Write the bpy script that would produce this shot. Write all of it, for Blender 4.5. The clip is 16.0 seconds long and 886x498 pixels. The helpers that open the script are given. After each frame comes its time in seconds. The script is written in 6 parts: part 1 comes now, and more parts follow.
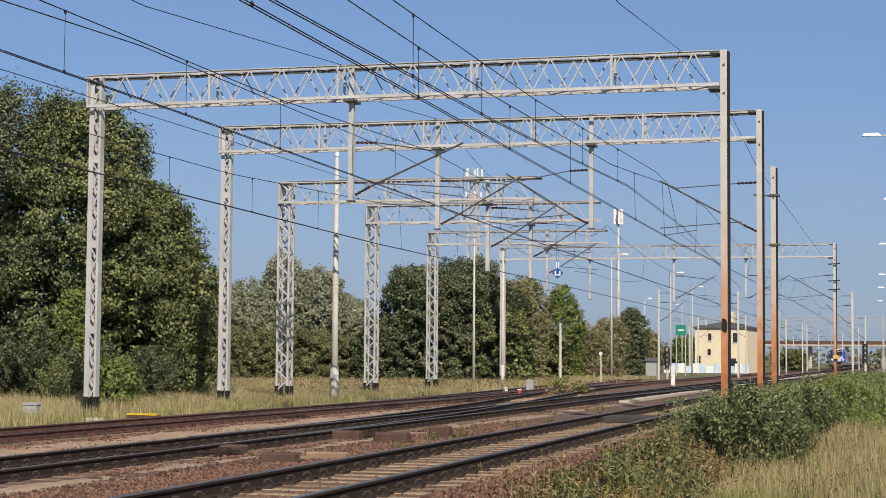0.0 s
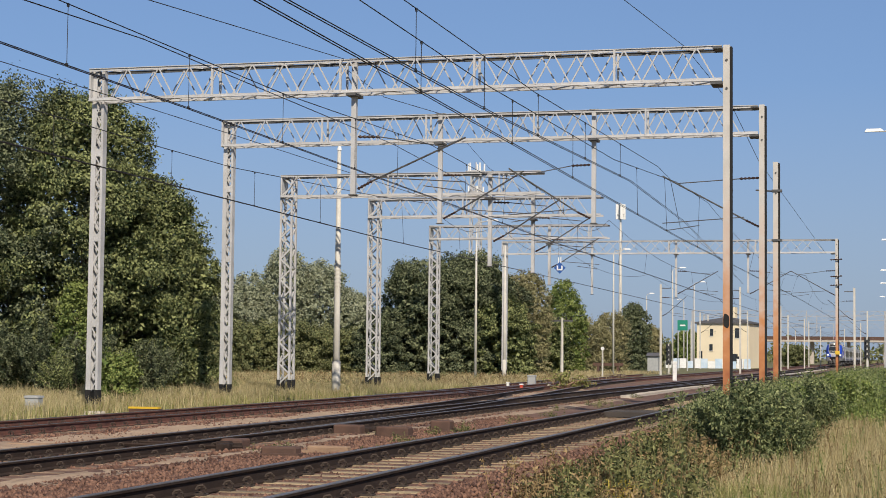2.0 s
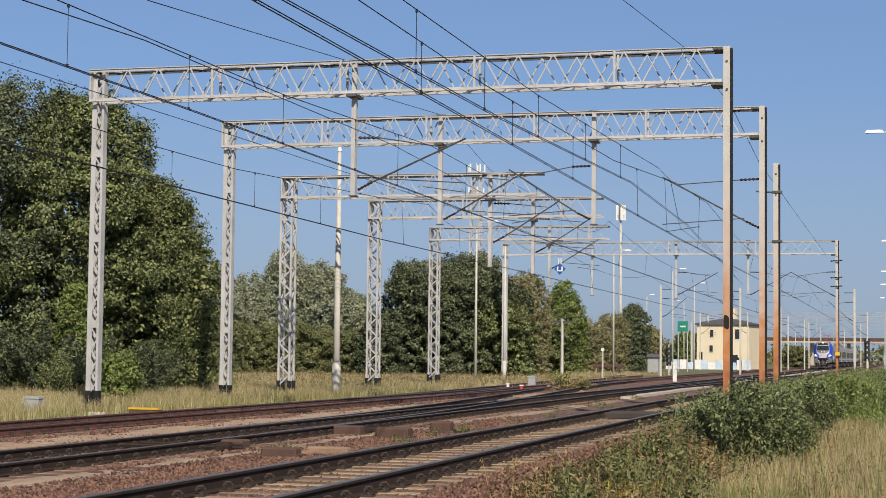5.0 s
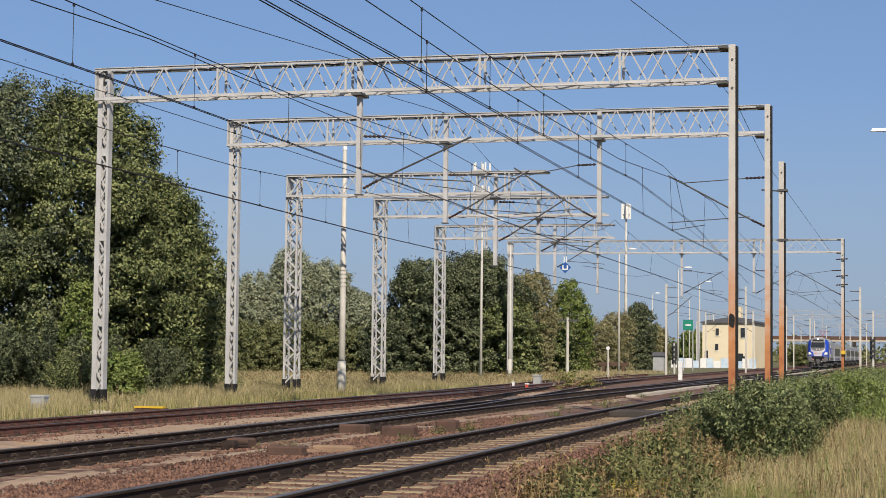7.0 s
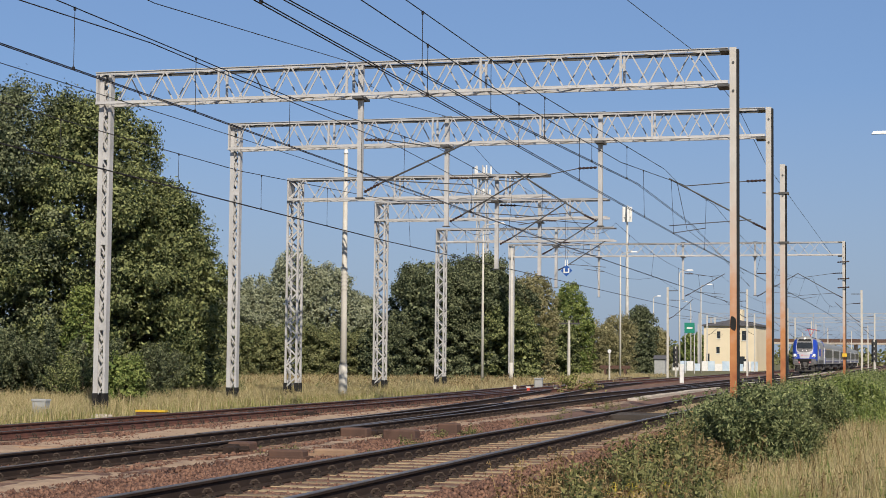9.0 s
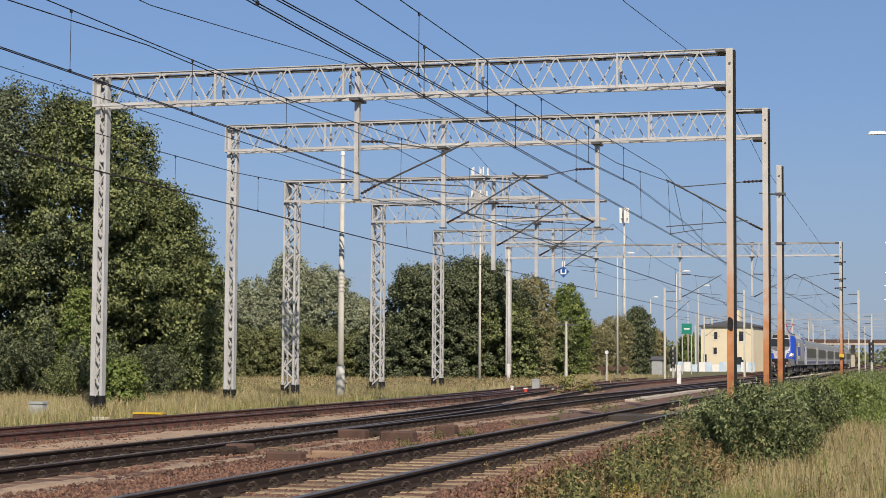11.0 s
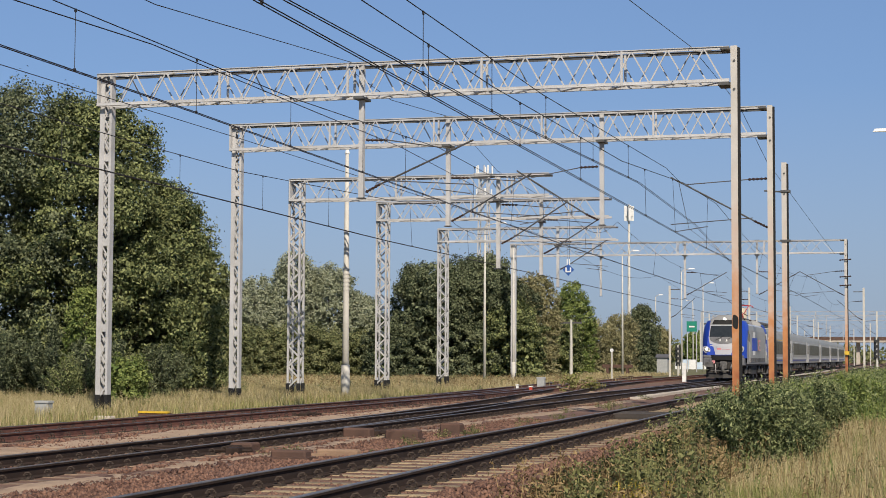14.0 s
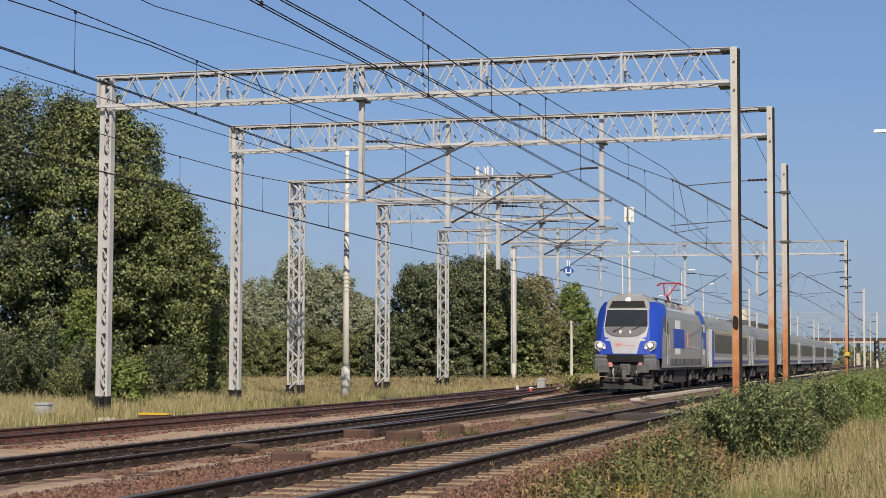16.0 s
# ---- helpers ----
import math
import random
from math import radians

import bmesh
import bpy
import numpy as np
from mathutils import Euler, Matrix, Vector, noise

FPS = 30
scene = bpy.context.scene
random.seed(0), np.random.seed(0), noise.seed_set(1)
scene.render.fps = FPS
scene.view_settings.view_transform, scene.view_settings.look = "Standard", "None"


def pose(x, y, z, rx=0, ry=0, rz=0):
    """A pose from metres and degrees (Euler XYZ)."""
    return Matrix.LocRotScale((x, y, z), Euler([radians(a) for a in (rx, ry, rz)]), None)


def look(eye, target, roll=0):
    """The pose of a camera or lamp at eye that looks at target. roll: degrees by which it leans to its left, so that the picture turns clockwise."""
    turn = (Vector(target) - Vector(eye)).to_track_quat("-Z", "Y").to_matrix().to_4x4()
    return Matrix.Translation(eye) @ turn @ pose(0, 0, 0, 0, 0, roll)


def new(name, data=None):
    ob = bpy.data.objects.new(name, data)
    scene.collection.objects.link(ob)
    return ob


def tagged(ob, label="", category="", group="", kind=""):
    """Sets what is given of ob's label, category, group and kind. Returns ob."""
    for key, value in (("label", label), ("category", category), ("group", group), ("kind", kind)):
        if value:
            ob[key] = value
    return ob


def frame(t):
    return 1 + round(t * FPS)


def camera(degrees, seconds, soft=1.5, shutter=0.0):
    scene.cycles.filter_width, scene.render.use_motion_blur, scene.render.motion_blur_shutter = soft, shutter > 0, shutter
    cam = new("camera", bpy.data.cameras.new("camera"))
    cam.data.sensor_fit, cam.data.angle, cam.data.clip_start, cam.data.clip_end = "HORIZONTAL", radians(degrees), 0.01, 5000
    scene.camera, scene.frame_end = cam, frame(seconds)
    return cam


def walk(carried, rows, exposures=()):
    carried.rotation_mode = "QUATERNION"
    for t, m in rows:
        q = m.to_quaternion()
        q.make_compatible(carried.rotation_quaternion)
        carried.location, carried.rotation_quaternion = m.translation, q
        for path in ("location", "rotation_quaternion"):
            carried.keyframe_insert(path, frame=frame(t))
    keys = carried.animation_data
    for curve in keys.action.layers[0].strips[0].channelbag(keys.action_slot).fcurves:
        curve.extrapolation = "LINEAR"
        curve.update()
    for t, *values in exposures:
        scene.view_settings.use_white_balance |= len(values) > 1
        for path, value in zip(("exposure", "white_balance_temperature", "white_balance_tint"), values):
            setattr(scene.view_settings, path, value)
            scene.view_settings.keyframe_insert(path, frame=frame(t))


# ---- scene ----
# The camera stands on the verge beside the line; the rail heads of the nearest track are at z = 0, the line runs along +y.
EYE = (0.0, 0.0, 1.247)
AIM = [
    (0, 15.184, 3.755, 0.436),
    (0.5, 15.246, 3.720, 0.512),
    (1, 15.275, 3.688, 0.531),
    (1.5, 15.168, 3.620, 0.574),
    (2, 15.255, 3.565, 0.621),
    (2.5, 15.285, 3.517, 0.648),
    (3, 15.283, 3.517, 0.608),
    (3.5, 15.265, 3.560, 0.638),
    (4, 15.237, 3.577, 0.650),
    (6.5, 15.379, 3.625, 0.652),
    (7, 15.441, 3.549, 0.641),
    (7.5, 15.490, 3.550, 0.647),
    (8, 15.463, 3.604, 0.629),
    (8.5, 15.485, 3.647, 0.565),
    (9, 15.484, 3.662, 0.550),
    (11.5, 15.394, 3.719, 0.362),
    (12, 15.531, 3.597, 0.390),
    (12.5, 15.446, 3.527, 0.364),
    (13, 15.540, 3.545, 0.250),
    (13.5, 15.598, 3.631, 0.261),
    (14, 15.544, 3.655, 0.277),
    (14.5, 15.422, 3.728, 0.319),
    (15, 15.339, 3.763, 0.244),
    (15.5, 15.488, 3.734, 0.241),
    (16, 15.545, 3.700, 0.211),
]


def aimed(yaw, pitch, roll):
    a, b = radians(yaw), radians(pitch)
    target = (EYE[0] - math.sin(a) * math.cos(b), EYE[1] + math.cos(a) * math.cos(b), EYE[2] + math.sin(b))
    return look(EYE, target, roll)


cam = camera(29.48, 16.0, soft=0.75)
walk(cam, [(t, aimed(a, b, c)) for t, a, b, c in AIM], exposures=[(0.0, 0.16), (16.0, 0.16)])

# ---- daylight ----
SUN_DIR = Vector((0.40, -0.72, 0.66)).normalized()      # towards the sun
world = bpy.data.worlds.new("sky")
scene.world = world
world.use_nodes = True
wn = world.node_tree.nodes
sky = wn.new("ShaderNodeTexSky")
sky.sky_type = "NISHITA"
sky.sun_disc = False
sky.sun_elevation = math.asin(SUN_DIR.z)
sky.sun_rotation = math.atan2(SUN_DIR.x, SUN_DIR.y)
sky.air_density, sky.dust_density, sky.ozone_density = 1.0, 1.0, 1.6
sky.altitude = 0
tint = wn.new("ShaderNodeMix")
tint.data_type, tint.blend_type = "RGBA", "MULTIPLY"
tint.inputs[0].default_value = 1.0
tint.inputs[7].default_value = (0.515, 0.71, 1.06, 1.0)
soften = wn.new("ShaderNodeGamma")
soften.inputs[1].default_value = 0.52
world.node_tree.links.new(sky.outputs[0], soften.inputs[0])
world.node_tree.links.new(soften.outputs[0], tint.inputs[6])
# pale haze low over the horizon
way, split, low_sky, hazy = wn.new("ShaderNodeTexCoord"), wn.new("ShaderNodeSeparateXYZ"), wn.new("ShaderNodeMapRange"), wn.new("ShaderNodeMix")
low_sky.inputs[1].default_value, low_sky.inputs[2].default_value, low_sky.inputs[3].default_value, low_sky.inputs[4].default_value = 0.0, 0.16, 0.58, 0.0
hazy.data_type = "RGBA"
hazy.inputs[7].default_value = (1.66, 1.92, 2.38, 1.0)
world.node_tree.links.new(way.outputs["Generated"], split.inputs[0])
world.node_tree.links.new(split.outputs[2], low_sky.inputs[0])
world.node_tree.links.new(low_sky.outputs[0], hazy.inputs[0])
world.node_tree.links.new(tint.outputs[2], hazy.inputs[6])
world.node_tree.links.new(hazy.outputs[2], wn["Background"].inputs[0])
# a clear sky deepens towards the zenith
deep_sky = wn.new("ShaderNodeMapRange")
deep_sky.inputs[1].default_value, deep_sky.inputs[2].default_value, deep_sky.inputs[3].default_value, deep_sky.inputs[4].default_value = 0.24, 0.85, 0.202, 0.095
world.node_tree.links.new(split.outputs[2], deep_sky.inputs[0])
world.node_tree.links.new(deep_sky.outputs[0], wn["Background"].inputs[1])
sun = new("sun", bpy.data.lights.new("sun", "SUN"))
sun.data.energy, sun.data.angle, sun.data.color = 5.0, radians(0.53), (1.0, 0.89, 0.74)
sun.matrix_world = look((0, 0, 60), Vector((0, 0, 60)) - SUN_DIR)


# ---- materials ----
def mat(name, base, other=None, rough=0.7, metal=0.0, scale=4.0, fine=40.0, bump=0.0, island=0.0, obj=0.0, leafy=0.0, emit=0.0):
    m = bpy.data.materials.new(name)
    m.use_nodes = True
    nt = m.node_tree
    n, l = nt.nodes, nt.links
    b = n["Principled BSDF"]
    b.inputs["Roughness"].default_value = rough
    b.inputs["Metallic"].default_value = metal
    other = other or tuple(c * 0.7 for c in base)
    tc = n.new("ShaderNodeTexCoord")
    n1, n2 = n.new("ShaderNodeTexNoise"), n.new("ShaderNodeTexNoise")
    for nn, s in ((n1, scale), (n2, fine)):
        nn.inputs["Scale"].default_value = s
        nn.inputs["Detail"].default_value = 5
        l.new(tc.outputs["Object"], nn.inputs["Vector"])
    add = n.new("ShaderNodeMath")
    add.operation = "MULTIPLY_ADD"
    l.new(n2.outputs["Fac"], add.inputs[0])
    add.inputs[1].default_value = 0.5
    l.new(n1.outputs["Fac"], add.inputs[2])
    fac = add.outputs[0]
    if island or obj:
        src = n.new("ShaderNodeNewGeometry").outputs["Random Per Island"] if island else n.new("ShaderNodeObjectInfo").outputs["Random"]
        a2 = n.new("ShaderNodeMath")
        a2.operation = "MULTIPLY_ADD"
        l.new(src, a2.inputs[0])
        a2.inputs[1].default_value = island or obj
        l.new(fac, a2.inputs[2])
        a3 = n.new("ShaderNodeMath")
        a3.operation = "SUBTRACT"
        l.new(a2.outputs[0], a3.inputs[0])
        a3.inputs[1].default_value = (island or obj) / 2
        fac = a3.outputs[0]
    ramp = n.new("ShaderNodeValToRGB")
    ramp.color_ramp.elements[0].color, ramp.color_ramp.elements[1].color = (*base, 1), (*other, 1)
    e = ramp.color_ramp.elements
    e[0].position = 0.45
    l.new(fac, ramp.inputs[0])
    l.new(ramp.outputs[0], b.inputs["Base Color"])
    if bump:
        bp = n.new("ShaderNodeBump")
        bp.inputs["Strength"].default_value = bump
        bp.inputs["Distance"].default_value = 0.02
        l.new(n2.outputs["Fac"], bp.inputs["Height"])
        l.new(bp.outputs[0], b.inputs["Normal"])
    if leafy:
        b.inputs["Specular IOR Level"].default_value = 0.15
        tr = n.new("ShaderNodeBsdfTranslucent")
        l.new(ramp.outputs[0], tr.inputs[0])
        mix = n.new("ShaderNodeMixShader")
        mix.inputs[0].default_value = leafy
        l.new(b.outputs[0], mix.inputs[1])
        l.new(tr.outputs[0], mix.inputs[2])
        l.new(mix.outputs[0], n["Material Output"].inputs[0])
    if emit:
        b.inputs["Emission Color"].default_value = (1, 0.95, 0.85, 1)
        b.inputs["Emission Strength"].default_value = emit
    return m


def rusting(name, paint, rust, z0, z1):
    """Paint with rust creeping up from the foot."""
    m = mat(name, paint, tuple(c * 0.82 for c in paint), 0.55, 0.0, 2.0, 30, 0.05)
    n, l = m.node_tree.nodes, m.node_tree.links
    g, s, mr, no = n.new("ShaderNodeNewGeometry"), n.new("ShaderNodeSeparateXYZ"), n.new("ShaderNodeMapRange"), n.new("ShaderNodeTexNoise")
    l.new(g.outputs["Position"], s.inputs[0])
    mr.inputs[1].default_value, mr.inputs[2].default_value, mr.inputs[3].default_value, mr.inputs[4].default_value = z0, z1, 1.22, 0.20
    no.inputs["Scale"].default_value, no.inputs["Detail"].default_value = 3.0, 6
    l.new(g.outputs["Position"], no.inputs["Vector"])
    l.new(s.outputs[2], mr.inputs[0])
    ad = n.new("ShaderNodeMath")
    ad.operation = "MULTIPLY_ADD"
    l.new(no.outputs[0], ad.inputs[0])
    ad.inputs[1].default_value = 0.5
    l.new(mr.outputs[0], ad.inputs[2])
    r2 = n.new("ShaderNodeValToRGB")
    r2.color_ramp.elements[0].position, r2.color_ramp.elements[1].position = 0.5, 1.45 / 1.5
    r2.color_ramp.elements[0].color = (0, 0, 0, 1)
    l.new(ad.outputs[0], r2.inputs[0])
    mx = n.new("ShaderNodeMix")
    mx.data_type = "RGBA"
    b = n["Principled BSDF"]
    old = b.inputs["Base Color"].links[0].from_socket
    l.new(r2.outputs[0], mx.inputs[0])
    l.new(old, mx.inputs[6])
    tone = n.new("ShaderNodeValToRGB")
    tone.color_ramp.elements[0].position, tone.color_ramp.elements[1].position = 0.62, 1.0
    tone.color_ramp.elements[0].color = (*(c * 0.5 + p * 0.5 for c, p in zip(rust, paint)), 1)
    tone.color_ramp.elements[1].color = (rust[0] * 0.62, rust[1] * 0.45, rust[2] * 0.45, 1)
    mid = tone.color_ramp.elements.new(0.82)
    mid.color = (*rust, 1)
    sc = n.new("ShaderNodeMath")
    sc.operation = "MULTIPLY"
    sc.inputs[1].default_value = 0.72
    l.new(ad.outputs[0], sc.inputs[0])
    l.new(sc.outputs[0], tone.inputs[0])
    l.new(tone.outputs[0], mx.inputs[7])
    l.new(mx.outputs[2], b.inputs["Base Color"])
    return m


STEEL = mat("galvanised_grey_paint", (0.53, 0.525, 0.525), (0.36, 0.355, 0.35), 0.55, 0.1, 1.5, 25, 0.05)
STEEL_SHADE = mat("grimy_and_shaded_steel", (0.12, 0.12, 0.12), (0.06, 0.06, 0.06), 0.6, 0.3, 3, 30)
RUST_POST = rusting("rusty_grey_paint", (0.52, 0.495, 0.46), (0.44, 0.19, 0.070), -0.6, 6.8)
BLACK = mat("bitumen_and_shade_black", (0.016, 0.016, 0.016), (0.026, 0.026, 0.026), 0.7)
BLACK.node_tree.nodes["Principled BSDF"].inputs["Specular IOR Level"].default_value = 0.12
WIRE = mat("dark_wire", (0.03, 0.03, 0.035), (0.05, 0.045, 0.04), 0.5, 0.6)
CERAMIC = mat("brown_insulator", (0.05, 0.03, 0.025), None, 0.25)
RAIL = mat("rusty_rail_web", (0.046, 0.030, 0.024), (0.024, 0.017, 0.014), 0.85, 0.0, 5, 60, 0.1)
RAIL.node_tree.nodes["Principled BSDF"].inputs["Specular IOR Level"].default_value = 0.2
RAIL_RUST = mat("red_rusty_rail", (0.165, 0.064, 0.044), (0.065, 0.030, 0.023), 0.9, 0.0, 5, 60, 0.1)
CLIP = mat("dusty_rail_fastening", (0.075, 0.052, 0.040), (0.036, 0.028, 0.023), 0.9, 0.1, 5, 50, 0.1)
RAIL_HEAD = mat("worn_rail_head", (0.24, 0.21, 0.19), (0.13, 0.115, 0.105), 0.4, 0.6, 5, 50)
SLEEPER = mat("weathered_concrete_sleeper", (0.33, 0.255, 0.155), (0.18, 0.135, 0.085), 0.9, 0, 6, 60, 0.4, obj=0.5)
WOOD = mat("oiled_timber_sleeper", (0.26, 0.18, 0.12), (0.13, 0.09, 0.065), 0.9, 0, 5, 40, 0.3, obj=0.4)
STONE = mat("ballast_stone", (0.068, 0.032, 0.023), (0.212, 0.115, 0.078), 0.9, 0, 3, 50, 0.0, island=0.7)
CONCRETE = mat("pale_concrete", (0.50, 0.45, 0.38), (0.36, 0.31, 0.26), 0.9, 0, 2, 25, 0.2)
POLE_CONCRETE = mat("spun_concrete_pole", (0.55, 0.53, 0.48), (0.42, 0.40, 0.36), 0.8, 0, 2, 25, 0.1)
WHITE = mat("white_paint", (0.78, 0.78, 0.76), (0.62, 0.62, 0.60), 0.45)
RED = mat("red_paint", (0.55, 0.07, 0.04), None, 0.5)
YELLOW = mat("yellow_paint", (0.70, 0.46, 0.04), None, 0.5)
BLUE = mat("signal_blue", (0.02, 0.10, 0.38), None, 0.4)
GREEN_SIGN = mat("green_sign", (0.01, 0.22, 0.15), (0.01, 0.18, 0.12), 0.5)
BARK = mat("bark", (0.10, 0.075, 0.055), (0.05, 0.04, 0.03), 0.95, 0, 4, 40, 0.4)


# ---- mesh tools ----
def np_mesh(name, verts, faces, k):
    """A mesh from arrays: faces with k corners each."""
    me = bpy.data.meshes.new(name)
    verts, faces = np.asarray(verts, dtype=np.float32), np.asarray(faces, dtype=np.int32)
    me.vertices.add(len(verts))
    me.vertices.foreach_set("co", verts.ravel())
    me.loops.add(faces.size)
    me.loops.foreach_set("vertex_index", faces.ravel())
    me.polygons.add(len(faces))
    me.polygons.foreach_set("loop_start", np.arange(len(faces), dtype=np.int32) * k)
    me.update(calc_edges=True)
    return me


class Shape:
    """Collects boxes, beams and tubes for one mesh."""

    def __init__(self):
        self.v, self.f = [], []

    def add(self, vs, fs):
        o = len(self.v)
        self.v += [tuple(x) for x in vs]
        self.f += [tuple(i + o for i in f) for f in fs]
        return self

    def box(self, x0, y0, z0, x1, y1, z1, bevel=0.0):
        if bevel <= 0:
            vs = [(x, y, z) for z in (z0, z1) for y in (y0, y1) for x in (x0, x1)]
            return self.add(vs, [(0, 2, 3, 1), (4, 5, 7, 6), (0, 1, 5, 4), (2, 6, 7, 3), (0, 4, 6, 2), (1, 3, 7, 5)])
        b = bevel
        ring = lambda i, z: [(x0 + i, y0 + b, z), (x0 + b, y0 + i, z), (x1 - b, y0 + i, z), (x1 - i, y0 + b, z),
                             (x1 - i, y1 - b, z), (x1 - b, y1 - i, z), (x0 + b, y1 - i, z), (x0 + i, y1 - b, z)]
        top = [(x0 + b, y0 + b, z1), (x1 - b, y0 + b, z1), (x1 - b, y1 - b, z1), (x0 + b, y1 - b, z1)]
        vs = ring(0, z0) + ring(0, z1 - b) + top
        fs = [(7, 6, 5, 4, 3, 2, 1, 0)] + [(i, (i + 1) % 8, 8 + (i + 1) % 8, 8 + i) for i in range(8)]
        fs += [(8, 9, 16), (9, 10, 17, 16), (10, 11, 17), (11, 12, 18, 17), (12, 13, 18), (13, 14, 19, 18), (14, 15, 19), (15, 8, 16, 19), (16, 17, 18, 19)]
        return self.add(vs, fs)

    def beam(self, a, b, w, h=None, up=(0, 0, 1)):
        """A square bar from a to b."""
        a, b = Vector(a), Vector(b)
        d = (b - a).normalized()
        u = Vector(up)
        if abs(d.dot(u)) > 0.98:
            u = Vector((0, 1, 0))
        s = d.cross(u).normalized()
        t = s.cross(d)
        h = w if h is None else h
        vs = [p + s * (i * w / 2) + t * (j * h / 2) for p in (a, b) for i, j in ((-1, -1), (1, -1), (1, 1), (-1, 1))]
        return self.add(vs, [(3, 2, 1, 0), (4, 5, 6, 7), (0, 1, 5, 4), (1, 2, 6, 5), (2, 3, 7, 6), (3, 0, 4, 7)])

    def tube(self, pts, radii, n=6, caps=True):
        pts = [Vector(p) for p in pts]
        if not hasattr(radii, "__len__"):
            radii = [radii] * len(pts)
        o = []
        for i, p in enumerate(pts):
            d = (pts[min(i + 1, len(pts) - 1)] - pts[max(i - 1, 0)]).normalized()
            u = Vector((0, 0, 1)) if abs(d.z) < 0.9 else Vector((0, 1, 0))
            s = d.cross(u).normalized()
            t = s.cross(d)
            o += [p + (s * math.cos(k * math.tau / n) + t * math.sin(k * math.tau / n)) * radii[i] for k in range(n)]
        fs = [(i * n + k, i * n + (k + 1) % n, (i + 1) * n + (k + 1) % n, (i + 1) * n + k) for i in range(len(pts) - 1) for k in range(n)]
        if caps:
            fs += [tuple(range(n))[::-1], tuple(range((len(pts) - 1) * n, len(pts) * n))]
        return self.add(o, fs)

    def prism(self, outline, y0, y1, axis="y"):
        """An outline of (x, z) drawn out along y (or of (y, z) along x)."""
        n = len(outline)
        mk = (lambda a, b, c: (a, c, b)) if axis == "y" else (lambda a, b, c: (c, a, b))
        vs = [mk(a, b, c) for c in (y0, y1) for a, b in outline]
        fs = [tuple(range(n)), tuple(range(n, 2 * n))[::-1]] + [(i, i + n, (i + 1) % n + n, (i + 1) % n) for i in range(n)]
        return self.add(vs, fs)

    def upright(self, outline, z0, z1):
        """An outline of (x, y) drawn out upwards."""
        n = len(outline)
        vs = [(a, b, c) for c in (z0, z1) for a, b in outline]
        return self.add(vs, [tuple(range(n))[::-1], tuple(range(n, 2 * n))] + [(i, (i + 1) % n, (i + 1) % n + n, i + n) for i in range(n)])

    def mesh(self, name, smooth=False):
        me = bpy.data.meshes.new(name)
        me.from_pydata(self.v, [], self.f)
        bm = bmesh.new()
        bm.from_mesh(me)
        bmesh.ops.recalc_face_normals(bm, faces=bm.faces)
        bm.to_mesh(me)
        bm.free()
        if smooth:
            me.polygons.foreach_set("use_smooth", [True] * len(me.polygons))
        return me


def part(name, shape, material, parent, label="", smooth=False, at=None):
    """One mesh object under a thing or a part."""
    me = shape.mesh(name, smooth) if isinstance(shape, Shape) else shape
    if not me.materials:
        me.materials.append(material)
    ob = new(name, me)
    ob.parent = parent
    if at:
        ob.location = at
    if label:
        tagged(ob, label)
    return ob


def thing(name, label, category, group="", kind="", at=(0, 0, 0), rz=0.0):
    ob = new(name)
    ob.location = at
    ob.rotation_euler = (0, 0, radians(rz))
    return tagged(ob, label, category, group, kind)


def single(name, shape, material, label, category, group="", kind="", at=(0, 0, 0), smooth=False):
    me = shape.mesh(name, smooth) if isinstance(shape, Shape) else shape
    if not me.materials:
        me.materials.append(material)
    ob = new(name, me)
    ob.location = at
    return tagged(ob, label, category, group, kind)


# ---- ground ----
GZ = -0.45          # level of the verge
TRACKS = {"near": (-6.03, 0.0), "middle": (-12.387, -0.267), "far": (-17.30, -0.24)}
rng = np.random.default_rng(7)
TRACK_START = (9, 14, 20)


def ground_height(x, y):
    if -19.6 < x < -4.2:
        return GZ - 0.35
    return GZ + 0.05 * math.sin(x * 0.7 + 1) * math.sin(y * 0.33) + 0.03 * math.sin(x * 2.1 + y * 1.3)


def sheet(xs, ys, zfun):
    X, Y = np.meshgrid(xs, ys)
    Zs = np.vectorize(zfun)(X, Y)
    v = np.stack([X, Y, Zs], -1).reshape(-1, 3)
    nx, ny = len(xs), len(ys)
    i = (np.arange(ny - 1)[:, None] * nx + np.arange(nx - 1)[None, :]).ravel()
    return v, np.stack([i, i + 1, i + nx + 1, i + nx], 1)


EARTH = mat("dry_verge_soil_and_turf", (0.16, 0.13, 0.065), (0.10, 0.115, 0.04), 0.95, 0, 0.35, 6, 0.5)
gx = np.concatenate([[-2500, -800, -300, -120, -70], np.arange(-50, 20, 1.0), [30, 60, 150, 500, 2500]])
gy = np.concatenate([[-300, -60, -10], np.arange(0, 120, 1.5), [140, 180, 250, 400, 700, 1300, 3000]])
v, f = sheet(gx, gy, lambda x, y: ground_height(x, y) if -50 < x < 20 and y < 121 else (GZ - 0.35 if -19.6 < x < -4.2 else GZ))
single("ground", np_mesh("ground", v, f, 4), EARTH, "dry grassy flat ground beside the railway line", "ground", kind="structure")

PROFILE_X = [-19.9, -19.0, -15.7, -14.9, -14.0, -11.0, -9.9, -8.4, -7.55, -4.45, -3.75]
PROFILE_Z = [-0.55, -0.42, -0.42, -0.48, -0.447, -0.447, -0.50, -0.45, -0.181, -0.181, -0.60]


